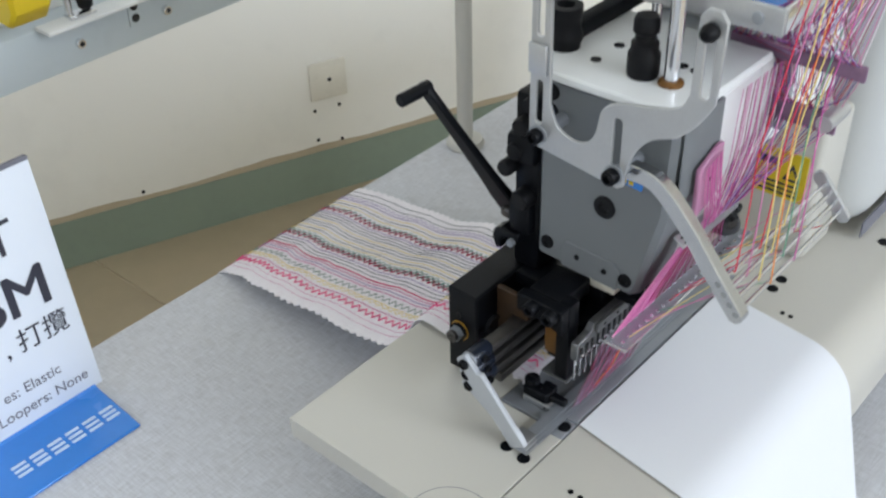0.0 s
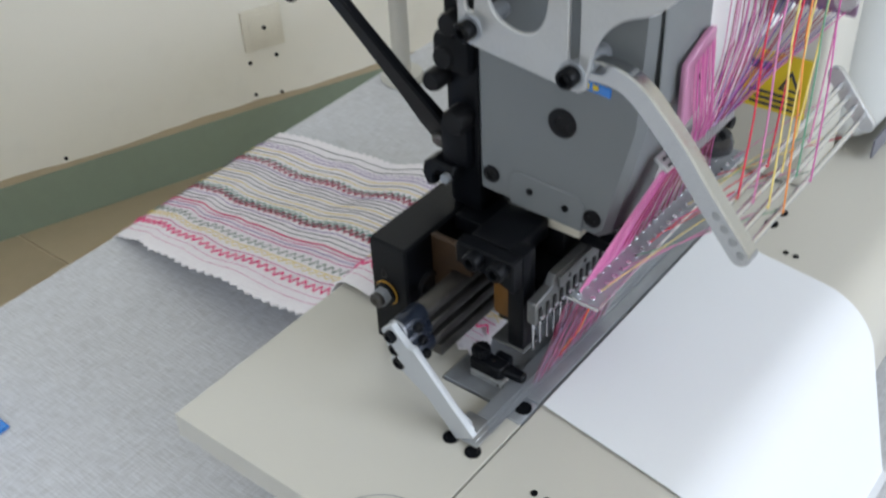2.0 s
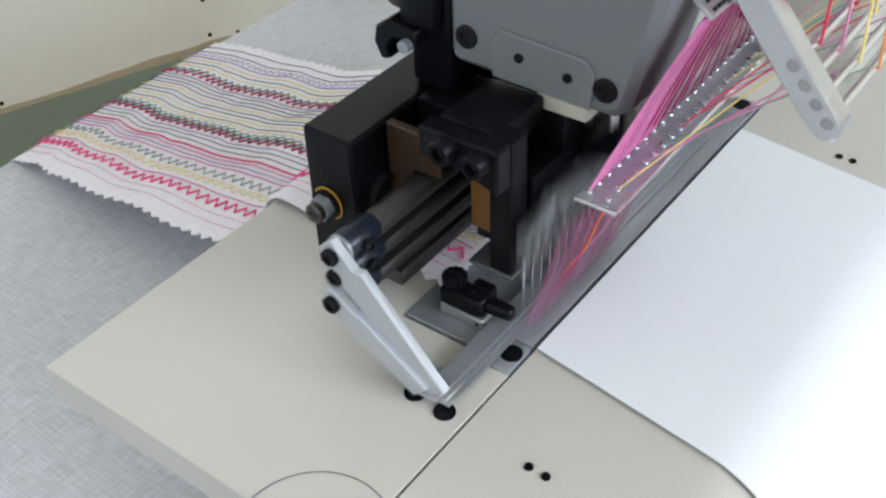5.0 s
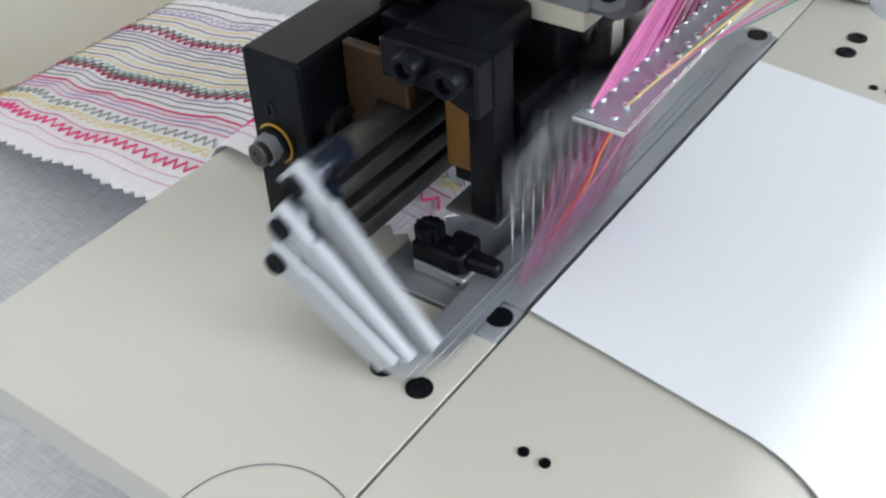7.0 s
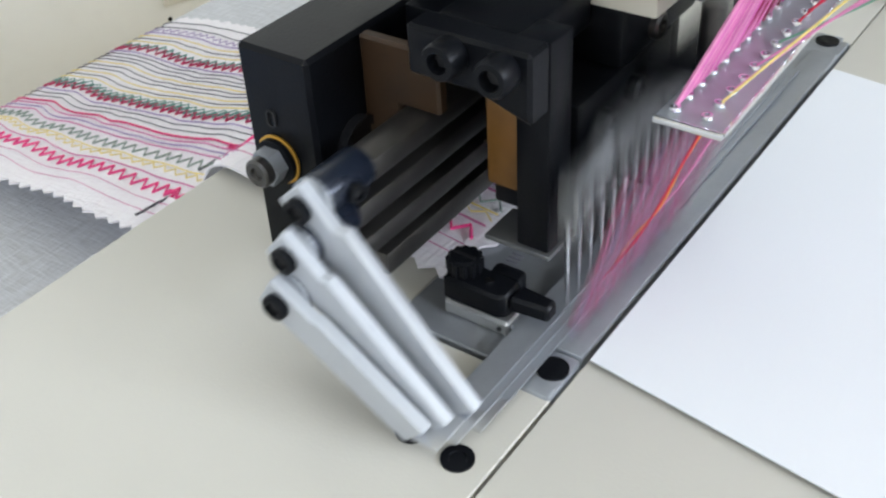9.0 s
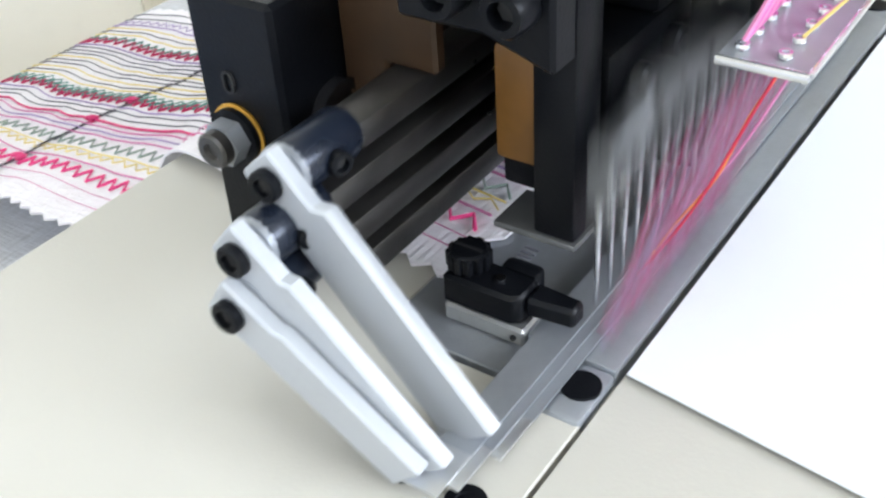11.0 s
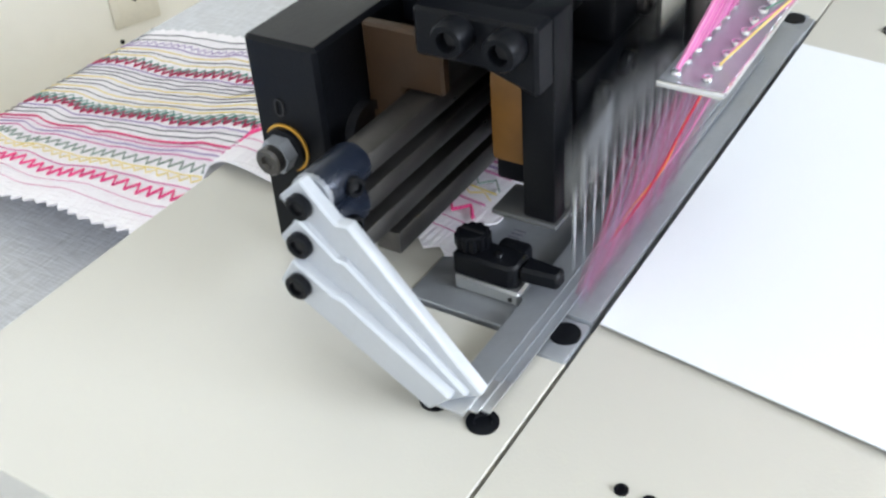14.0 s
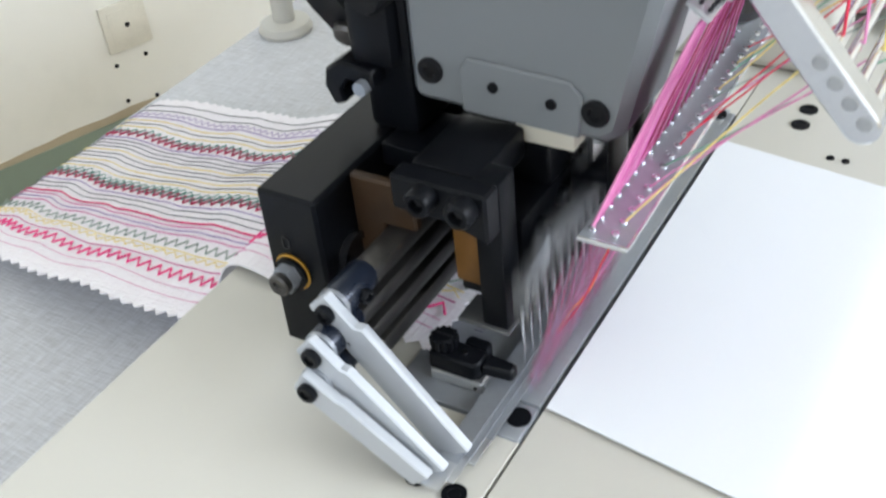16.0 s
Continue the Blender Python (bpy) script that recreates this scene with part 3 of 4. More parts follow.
for s, w, th in ((-0.06, 0.006, 0.003), (0.0, 0.0078, 0.0032), (0.12, 0.0082, 0.0032), (0.3, 0.0066, 0.0028), (0.7, 0.0048, 0.0026), (1.0, 0.0042, 0.0026), (1.03, 0.003, 0.0022)):
    c = a + (b - a) * s
    rings.append([lever.verts.new(c + side * u * w + face_n * v * th) for u, v in ((-1, -0.6), (-0.8, -1), (0.8, -1), (1, -0.6), (1, 0.6), (0.8, 1), (-0.8, 1), (-1, 0.6))])
for p, q in zip(rings, rings[1:]):
    for k in range(8):
        lever.faces.new((p[k], p[(k + 1) % 8], q[(k + 1) % 8], q[k]))
lever.faces.new(rings[0][::-1])
lever.faces.new(rings[-1])
hand = part("hand_lever", lever, BLACK, lift, "long tapered black hand lever")
part("grip_pin", rod(b + Vector((0.004, -0.0005, 0.0)), b + Vector((-0.021, 0.0015, -0.001)), 0.0042, 18, chamfer=0.001), BLACK, hand)
part("lever_screw", lathe([(0.005, 0), (0.005, 0.7), (0.004, 1)], a + face_n * -0.002, a + face_n * -0.0065, 18), BARSTEEL, hand)
part("lever_screw", lathe([(0.005, 0), (0.005, 0.7), (0.004, 1)], a + face_n * 0.002, a + face_n * 0.0065, 18), BARSTEEL, hand)

# small finger holder on the throat plate
holder = thing("finger_holder", (0, 0, 0), "black finger holder on a silver block", "holder")
part("base_block", plate([(-0.0030, 0.0214), (0.0075, 0.0214), (0.0075, 0.0419), (-0.0030, 0.0419)], 2, 0.0009, 0.0056, 0.0007), BRUSHED, holder, "bright milled block")
part("end_notch", box((-0.0018, 0.0184, 0.0009), (0.0065, 0.0213, 0.0044), 0.0005), STEEL, holder)
part("pin_hole", rod((-0.0035, 0.0239, 0.0032), (-0.0029, 0.0239, 0.0032), 0.0007, 10), HOLE, holder)
part("body", plate([(-0.0029, 0.0422), (-0.0029, 0.0250), (-0.0012, 0.0225), (0.0062, 0.0225), (0.0074, 0.0422)], 2, 0.0057, 0.0133, 0.0009), BLACK, holder, "black body with rounded edges")
part("finger", plate([(-0.0010, 0.0224), (0.0002, 0.0112), (0.0052, 0.0112), (0.0060, 0.0224)], 2, 0.0080, 0.0130, 0.0009), BLACK, holder)
part("finger_block", box((0.0076, 0.0245, 0.0010), (0.0125, 0.0340, 0.0120), 0.0015), BLACK, holder)
turned = bmesh.new()
for q in range(12):
    aa = q * math.tau / 12
    box((0.0041 * math.cos(aa) - 0.0009 + 0.0030, 0.0041 * math.sin(aa) - 0.0009 + 0.0385, 0.0134), (0.0041 * math.cos(aa) + 0.0009 + 0.0030, 0.0041 * math.sin(aa) + 0.0009 + 0.0385, 0.0176), 0.0003, 1, turned)
kn = part("knurled_screw", lathe([(0.0043, 0), (0.0044, 0.9), (0.0038, 1)], (0.0030, 0.0385, 0.0134), (0.0030, 0.0385, 0.0180), 18, turned), BLACK, holder)
part("screw_slot", box((0.0025, 0.0350, 0.0179), (0.0035, 0.0420, 0.0182)), HOLE, kn)
part("small_screw", rod((0.0020, 0.0300, 0.0132), (0.0020, 0.0300, 0.0137), 0.0012, 12), CHROME, holder)
for k in range(3):
    part("plate_mark", box((0.0250 + k * 0.0018, 0.0362, 0.0007), (0.0256 + k * 0.0018, 0.0400, 0.0010)), GREYINK, throat)

# ---- spreader slides: three sliding levers with rods and blades ----
SLIDE_Z = (0.0495, 0.0395, 0.0290)
slides = []
for k, z in enumerate(SLIDE_Z):
    s = thing("spreader_slide", (-0.041 - 0.001 * k, 0, 0), "bright steel spreader lever on a sliding black rod", "spreader lever", "sliding spreader levers")
    yb, zb = 0.0165 + 0.0022 * k, 0.0058
    way = Vector((yb - 0.057, zb - z)).normalized()
    across = Vector((-way.y, way.x)) * 0.0050
    end = Vector((yb, zb)) + way * 0.003
    top = Vector((0.057, z)) - way * 0.0050
    round_top = [tuple(top + across * 1.0 + way * 0.0006), tuple(top + across * 0.88), tuple(top - across * 0.88), tuple(top - across * 1.0 + way * 0.0006)]
    body = part("lever_arm", plate(round_top + [tuple(Vector((0.057, z)) + way * 0.0085 - across), tuple(Vector((0.057, z)) + way * 0.0105 - across * (1.55, 1.3, 1.2)[k]), tuple(end - across * (1.3, 1.1, 1.0)[k]), tuple(end + across * (1.25, 1.0, 0.8)[k] - way * 0.002)], 0, -0.0019, 0.0019, 0.0005), LEVER, s)
    part("foot", box((-0.0018, yb - 0.0085, 0.0022 + 0.0009 * k), (0.010, yb + 0.0035, 0.0030 + 0.0009 * k), 0.0002), BRUSHED, s)
    part("blade", box((0.0101, yb - 0.0085, 0.0022 + 0.0009 * k), (0.205, yb - 0.0010, 0.0028 + 0.0009 * k)), STEEL, s, "long thin steel spreader blade")
    cap_screw(s, (-0.0018, 0.057, z), (-1, 0, 0), 0.0034, 0.0024)
    part("washer", rod((0.0019, 0.057, z), (0.0036, 0.0570, z), 0.0058, 20), STEEL, s)
    part("collar", lathe([(0.0052, 0), (0.0058, 0.08), (0.0058, 0.92), (0.0052, 1)], (0.002, 0.057, z), (0.020, 0.057, z), 24), BLUEBLACK, s, "blue-black collar")
    cap_screw(s, (0.011, 0.0515, z - 0.0005), (-0.3, -1, 0.0), 0.0026, 0.0024, "grub_screw")
    part("slide_bar", box((0.020, 0.0520, z - 0.0031), (0.0905, 0.0612, z + 0.0031), 0.0007), BARSTEEL, s, "worn flat slide bar")
    slides.append(s)

# ---- needle clamp with twelve needles ----
clamp = thing("needle_clamp", (0, 0, 0), "grey steel needle clamp with twelve needles", "needle clamp")
part("clamp_bar", plate([(0.004, 0.047), (0.078, 0.047), (0.078, 0.062), (0.073, 0.067), (0.022, 0.067), (0.018, 0.0625), (0.004, 0.0605)], 1, 0.0060, 0.0115, 0.0007), CLAMPSTEEL, clamp)
part("clamp_cap", box((0.022, 0.0040, 0.0600), (0.073, 0.0058, 0.0665), 0.0006), CLAMPSTEEL, clamp)
for x in (0.030, 0.044, 0.060):
    part("cap_pin", rod((x, 0.0042, 0.0632), (x, 0.0036, 0.0632), 0.0011, 12), HOLE, clamp)
part("end_screw", lathe([(0.006, 0), (0.006, 0.8), (0.005, 1)], (0.0795, 0.010, 0.064), (0.0795, 0.0035, 0.064), 20), BLACK, clamp)
for k in range(12):
    x = 0.0075 + 0.00605 * k
    part("slot", box((x - 0.0011, 0.0050, 0.0492), (x + 0.0011, 0.0061, 0.0568), 0.0003), HOLE, clamp)
    part("set_screw", rod((x, 0.0052, 0.0515), (x, 0.0042, 0.0515), 0.0013, 10), CHROME, clamp)
    part("needle", lathe([(0.0009, 0), (0.0009, 0.30), (0.0006, 0.36), (0.0006, 0.94), (0.0001, 1)], (x, 0.0100, 0.0475), (x, 0.0100, 0.0270), 10), CHROME, clamp)
bars = thing("needle_bar", (0, 0, 0), "polished round needle bars under the head", "needle bar", "needle bars")
for x in (0.060, 0.082):
    part("bar", rod((x, -0.001, 0.0635), (x, -0.001, 0.0930), 0.0034, 20), BARSTEEL, bars)
part("yoke", box((0.050, -0.006, 0.0672), (0.092, 0.012, 0.0740), 0.001), BLACK, bars)

# ---- thread guide plate in front of the needles ----
guide = thing("thread_guide", (0, 0, 0), "bent steel thread guide plate with two rows of holes", "thread guide")
GIN, GOUT = -0.0145, -0.0217
GX = lambda k: 0.0085 + 0.0064 * k
hole_in = [circle(GX(k), GIN, 0.0010, 8) for k in range(24)]
hole_out = [circle(GX(k), GOUT, 0.0010, 8) for k in range(24)]
part("plate", plate([(0.0045, -0.0118), (0.0045, -0.0270), (0.160, -0.0250), (0.160, -0.0098)], 2, 0.0738, 0.0748, holes=hole_in + hole_out), STEEL, guide)
part("end_lip", box((0.0032, -0.0274, 0.0735), (0.0044, -0.0116, 0.0753), 0.0005), CHROME, guide)
part("front_lip", rod((0.0045, -0.0272, 0.0744), (0.160, -0.0252, 0.0744), 0.0006, 8), CHROME, guide)
bead = None
for k in range(24):
    for y in (GIN, GOUT):
        if bead is None:
            e = part("eyelet", lathe([(0.0009, 0), (0.0014, 0.3), (0.0012, 1), (0.0007, 1), (0.0006, 0.4)], (0, 0, 0), (0, 0, 0.0012), 10), CHROME, guide)
            bead = e.data
        else:
            e = new("eyelet", bead)
            e.parent = guide
        e.location = (GX(k), y, 0.0746)

# ---- bracket plate on the head with the thread bar frame ----
frame_plate = thing("bracket_plate", (0, 0, 0), "polished aluminium bracket plate with slots and cap screws", "bracket plate")
def curve(points):
    return [(p.x, p.y) for p in smooth_line([(u, v, 0) for u, v in points], 5)]


out = [(0.0525, 0.186), (0.050, 0.183), (-0.008, 0.1755)] + curve([(-0.0115, 0.178), (-0.013, 0.190), (-0.018, 0.203), (-0.027, 0.212), (-0.040, 0.218), (-0.050, 0.228), (-0.0585, 0.242)])
out += [(-0.060, 0.285), (-0.056, 0.290), (-0.049, 0.290), (-0.045, 0.285)] + curve([(-0.0445, 0.244), (-0.039, 0.235), (-0.022, 0.230), (-0.004, 0.226), (0.005, 0.219), (0.0085, 0.204), (0.014, 0.1965), (0.023, 0.195), (0.033, 0.200), (0.0385, 0.212)]) + [(0.0395, 0.300), (0.052, 0.300)]
slots = [capsule(-0.0055, 0.190, -0.0055, 0.215, 0.0026), capsule(0.0458, 0.200, 0.0458, 0.222, 0.0022), capsule(0.0458, 0.252, 0.0458, 0.290, 0.0022), capsule(-0.0522, 0.246, -0.0522, 0.280, 0.0026)]
part("plate", plate(out, 0, 0.0108, 0.0132, 0.0005, holes=slots), BRUSHED, frame_plate)
part("slot_boss", box((0.0085, 0.0405, 0.228), (0.0107, 0.0525, 0.246), 0.001), BRUSHED, frame_plate)
for y, z in ((0.0456, 0.1905), (-0.0055, 0.1838)):
    cap_screw(frame_plate, (0.0108, y, z), (-1, 0, 0), 0.0046, 0.0055, washer=0.0060)
    part("standoff", rod((0.0132, y, z), (0.0352, y, z), 0.004, 14), STEEL, frame_plate)
part("knob", lathe([(0.0044, 0), (0.0047, 0.4), (0.0038, 0.8), (0.002, 1)], (0.0108, -0.0522, 0.2795), (0.0035, -0.0522, 0.2795), 20), BLACKMATT, frame_plate)

BAR = lambda k: Vector((0.0, -0.0697 - 0.0042 * k, 0.1342 - 0.0049 * k))
bar_arm = thing("thread_bar_arm", (0, 0, 0), "bright aluminium arm holding four parallel thread bars", "thread bar arm")
mid = smooth_line([(0, -0.004, 0.1810), (0, -0.016, 0.1815), (0, -0.0235, 0.1800), (0, -0.0295, 0.1765), (0, -0.0353, 0.1715), (0, -0.0493, 0.1570), (0, -0.0613, 0.1420), (0, -0.0815, 0.1180)], 5)
left, right = [], []
for i, p in enumerate(mid):
    d = (mid[min(i + 1, len(mid) - 1)] - mid[max(i - 1, 0)]).normalized()
    nrm = Vector((0, -d.z, d.y))
    left.append(((p + nrm * 0.0050).y, (p + nrm * 0.0050).z))
    right.append(((p - nrm * 0.0050).y, (p - nrm * 0.0050).z))
tip = mid[-1]
cap = [(tip.y + 0.0050 * math.cos(a), tip.z + 0.0050 * math.sin(a)) for a in np.linspace(math.atan2(left[-1][1] - tip.z, left[-1][0] - tip.y), math.atan2(left[-1][1] - tip.z, left[-1][0] - tip.y) + math.pi, 9)[1:-1]]
if min(c[1] for c in cap) > tip.z - 0.002:
    cap = [(2 * tip.y - c[0], 2 * tip.z - c[1]) for c in cap][::-1]
part("arm", plate(left + cap + right[::-1], 0, 0.0205, 0.0285, 0.0007), POLISHED, bar_arm)
for k in range(4):
    p = BAR(k)
    part("rivet", lathe([(0.0021, 0), (0.0021, 0.5), (0.0018, 1)], (0.0206, p.y, p.z), (0.0201, p.y, p.z), 14), RIVET, bar_arm)
    part("thread_bar", rod((0.0285, p.y, p.z), (0.150, p.y, p.z), 0.0014, 12), CHROME, bar_arm)
part("end_plate", plate(capsule(-0.0665, 0.1380, -0.0845, 0.1170, 0.0045), 0, 0.150, 0.153, 0.0005), BRUSHED, bar_arm)

# upper frame with thread guide bars
tray = thing("thread_rack", (0, 0, 0), "polished square thread guide rack above the head", "thread rack")
part("side_bar", box((0.0725, -0.0600, 0.2560), (0.0760, 0.0300, 0.2710), 0.0008), BRUSHED, tray)
part("front_bar", box((0.0765, -0.0602, 0.2562), (0.230, -0.0570, 0.2708), 0.0008), CHROME, tray)
part("bottom", box((0.0765, -0.0560, 0.2562), (0.228, 0.030, 0.2580), 0.0004), BRUSHED, tray)
for x in (0.085, 0.22):
    part("post", rod((x, 0.02, 0.2202), (x, 0.02, 0.2562), 0.003, 12), CHROME, tray)
part("frame_screw", lathe([(0.0035, 0), (0.0035, 0.6), (0.0028, 1)], (0.0725, -0.046, 0.2635), (0.0712, -0.046, 0.2635), 16), STEEL, tray)
part("printed_sheet", box((0.10, -0.050, 0.2582), (0.21, 0.01, 0.2590)), BLUE, tray, "blue printed sheet under threads")

upper = thing("tension_guide", (0, 0, 0), "violet stained perforated thread tension guide plates", "thread guide")
part("guide_plate", box((0.139, -0.084, 0.211), (0.142, 0.0, 0.221), 0.001), VIOLETSTEEL, upper)
part("guide_plate", box((0.139, -0.073, 0.174), (0.142, -0.016, 0.188), 0.001), VIOLETSTEEL, upper)
part("rod_tip", rod((0.120, -0.073, 0.190), (0.145, -0.073, 0.190), 0.005, 14), BRUSHED, upper)
part("bracket", box((0.142, -0.040, 0.165), (0.150, -0.0302, 0.225), 0.001), STEEL, upper)
comb = thing("thread_comb", (0, 0, 0), "pink stained steel comb plate for needle threads", "thread comb")
part("mount", plate([(0.048, 0.1485), (0.073, 0.1560), (0.073, 0.1880), (0.067, 0.1880), (0.048, 0.1800)], 1, -0.0375, -0.0345, 0.0006), PINKACRYL, comb)
part("mount_screw", rod((0.061, -0.0375, 0.170), (0.061, -0.0384, 0.170), 0.0016, 12), HOLE, comb)
part("comb_plate", plate([(-0.0245, 0.1292), (-0.0315, 0.1240), (-0.0327, 0.1252), (-0.0257, 0.1304)], 0, 0.0500, 0.1060, 0.0003), BRUSHED, comb)
for k in range(12):
    part("comb_slot", rod((0.0535 + 0.0030 * (k // 2), -0.0281 - 0.0028 * (k % 2), 0.1285 - 0.0021 * (k % 2)), (0.0535 + 0.0030 * (k // 2), -0.0288 - 0.0028 * (k % 2), 0.1295 - 0.0021 * (k % 2)), 0.0007, 8), HOLE, comb)
part("comb_bar", box((0.062, -0.0346, 0.1260), (0.108, -0.0328, 0.1292), 0.0004), BRUSHED, comb)
for k in range(15):
    part("tooth", box((0.066 + k * 0.0028, -0.0362, 0.1266), (0.0672 + k * 0.0028, -0.0330, 0.1325)), BRUSHED, comb)
part("comb_stem", box((0.131, -0.0165, 0.096), (0.149, -0.0120, 0.150), 0.001), BRUSHED, comb)
part("round_foot", lathe([(0.007, 0), (0.0102, 0.2), (0.0105, 0.5), (0.0085, 0.85), (0.004, 1)], (0.141, -0.0135, 0.0815), (0.141, -0.0135, 0.0950), 28), BLACKSHINE, comb, "glossy dark round foot")
for x, z in ((0.1435, 0.1004), (0.1365, 0.1150)):
    part("comb_stud", rod((x, -0.0165, z), (x, -0.0215, z), 0.0034, 16), BLACKMATT, comb)

# ---- threads ----
rnd = random.Random(4)


def strand(points, colour, r=0.00035, sag=0.0, n=5, jitter=0.0008):
    pts = [Vector(p) for p in points]
    mids = [pts[0]]
    for p, q in zip(pts, pts[1:]):
        m = (p + q) / 2 + Vector((rnd.uniform(-1, 1) * jitter, rnd.uniform(-1, 1) * jitter, -sag))
        mids += [m, q]
    ob = part("thread", tube(smooth_line(mids, n), r, 5), T[colour])
    return ob


needle_threads = thing("needle_threads", (0, 0, 0), "pink and rose needle threads running through the guides", "threads")
thread_sheet = thing("needle_thread_sheet", (0, 0, 0), "dense magenta and rose threads between clamp and needles", "threads")
lower = thing("spreader_threads", (0, 0, 0), "red, yellow and green decorative threads across the bars", "threads")
supply = thing("supply_threads", (0, 0, 0), "mixed violet, pink and yellow threads from above", "threads")
for k in range(24):
    nx = 0.0075 + 0.00289 * k
    p = [(0.0560 + 0.0020 * k, -0.0310, 0.1232), (0.048 + 0.0031 * k, -0.0220, 0.098), (0.040 + 0.0042 * k, GIN, 0.0752)]
    strand(p, ("crimson", "rose", "crimson", "pink")[k % 4], 0.00028, n=3, jitter=0.0004).parent = needle_threads
    for m in (0, 1):
        q = [(0.0500 + 0.00062 * (k + m / 2), -0.0290, 0.1235), (0.0298 + 0.00115 * (k + m / 2), -0.0212, 0.099), (0.0090 + 0.0019 * (k + m / 2), GIN, 0.0758)]
        strand(q, ("rose", "pink", "rose")[(k + m) % 3], 0.00052, n=3, jitter=0.0002).parent = needle_threads
    strand([(GX(k * 0.46), GIN, 0.0740), (nx + 0.006, -0.004, 0.046), (nx, 0.0085, 0.0040)], ("lilac", "crimson", "rose", "dark", "crimson", "rose")[k % 6], 0.00013, n=3).parent = thread_sheet
    strand([(GX(k * 0.46) + 0.002, GIN, 0.0740), (nx + 0.011, -0.001, 0.050), (nx + 0.002, 0.0092, 0.0040)], ("crimson", "lilac", "crimson", "dark")[k % 4], 0.00013, n=3).parent = thread_sheet
    strand([(nx + 0.016, 0.0020, 0.0500), (nx + 0.009, 0.0050, 0.028), (nx + 0.001, 0.0100, 0.0040)], ("crimson", "rose", "dark")[k % 3], 0.00015, n=3).parent = thread_sheet
    strand([(0.0668 + 0.0017 * k, -0.0352, 0.1300), (0.10 + 0.001 * k, -0.030 - 0.0008 * k, 0.150), (0.1385, -0.018 - 0.0022 * k, 0.176)], ("purple", "crimson", "crimson", "lilac", "purple", "pink")[k % 6], 0.00030, n=3).parent = needle_threads
for k in range(9):
    strand([(0.052 + 0.002 * k, -0.0392, 0.180 + 0.0006 * k), (0.056 + 0.0022 * k, -0.0394, 0.148), (0.060 + 0.0022 * k, -0.0350, 0.1290)], ("rose", "pink")[k % 2], 0.00040, n=3).parent = needle_threads
for k in range(64):
    col = ("crimson", "pink", "purple", "crimson", "red", "lilac", "purple", "rose")[k % 8]
    y0, y1 = -0.002 - 0.00125 * k, -0.018 - 0.00085 * k
    strand([(0.1386, y1 + rnd.uniform(-0.012, 0.012), 0.187), (0.1384, (y0 + y1) / 2, 0.20), (0.1386, y0, 0.212)], col, 0.00030, n=3).parent = supply
    strand([(0.1384, y0, 0.2205), (0.118 + rnd.uniform(-0.02, 0.03), y0 * 0.6 - 0.02, 0.245), (0.085 + 0.0022 * k, -0.0612, 0.2715)], col, 0.00030, n=3).parent = supply
for k in range(40):
    x = 0.082 + 0.0036 * k
    strand([(x, -0.0615, 0.2700), (x + 0.01, -0.063, 0.33), (x + 0.03, -0.060, 0.46)], ("rose", "yellow", "white", "crimson", "lilac", "pink", "purple")[k % 7], 0.00034, n=3).parent = supply
    strand([(x - 0.006, -0.0622, 0.2562), (x + 0.012, -0.058, 0.237), (0.1384, -0.010 - 0.0018 * k, 0.2212)], ("crimson", "lilac", "pink", "white")[k % 4], 0.00028, n=3).parent = supply
for k in range(22):
    x = 0.080 + 0.0024 * k
    strand([(x + 0.01, -0.036, 0.2130), (x + 0.004, -0.0365, 0.17), (0.070 + 0.0016 * k, -0.0350, 0.1300)], ("rose", "white", "crimson", "pink")[k % 4], 0.00026, n=3).parent = needle_threads
for k, col in enumerate(("red", "rose", "yellow", "orange", "red", "yellow", "green", "pink", "yellow", "rose")):
    p = BAR(k % 4)
    strand([(0.095 + 0.012 * k, -0.0625, 0.2715), (0.055 + 0.0088 * k, (p.y - 0.062) / 2, 0.200), (0.036 + 0.0072 * k, p.y - 0.0016, p.z)], col, 0.00044, n=4).parent = supply
for k, (x, col) in enumerate(((0.150, "rose"), (0.131, "red"), (0.1185, "yellow"), (0.111, "green"), (0.0985, "yellow"), (0.092, "sage"), (0.080, "rose"), (0.0665, "red"), (0.060, "red"), (0.047, "green"), (0.034, "rose"), (0.0215, "rose"), (0.015, "yellow"))):
    p = BAR((k * 3) % 4)
    strand([(x * 0.86 + 0.022, p.y - 0.0015, p.z), (x * 0.93 + 0.012, (p.y + GOUT) / 2, (p.z + 0.0752) / 2), (x, GOUT - 0.0006, 0.0758)], col, 0.00030, n=4, jitter=0.0012).parent = lower
for k, (x, col) in enumerate(((0.009, "red"), (0.0155, "orange"), (0.034, "rose"))):
    strand([(x, GOUT, 0.0740), (x * 0.6 + 0.012, -0.008, 0.040), (0.028 + 0.004 * k, 0.0100, 0.0048)], col, 0.00030, n=4).parent = lower

# ---- smocked cloth running off the back of the bed ----
LEFT = [(0.009, 0.046, 0.0022), (0.0112, 0.070, 0.0022), (0.0125, 0.110, 0.0022), (0.014, 0.148, 0.0024), (0.016, 0.168, -0.030), (0.018, 0.190, -0.046), (0.021, 0.230, -0.055), (0.027, 0.295, -0.068), (0.034, 0.369, -0.082), (0.0405, 0.419, -0.0965), (0.043, 0.436, -0.114)]
RIGHT = [(0.155, 0.046, 0.0022), (0.157, 0.075, 0.0022), (0.162, 0.110, 0.0022), (0.170, 0.148, 0.0024), (0.180, 0.168, -0.020), (0.190, 0.195, -0.038), (0.204, 0.235, -0.053), (0.208, 0.291, -0.070), (0.219, 0.359, -0.085), (0.2215, 0.420, -0.0965), (0.224, 0.437, -0.114)]


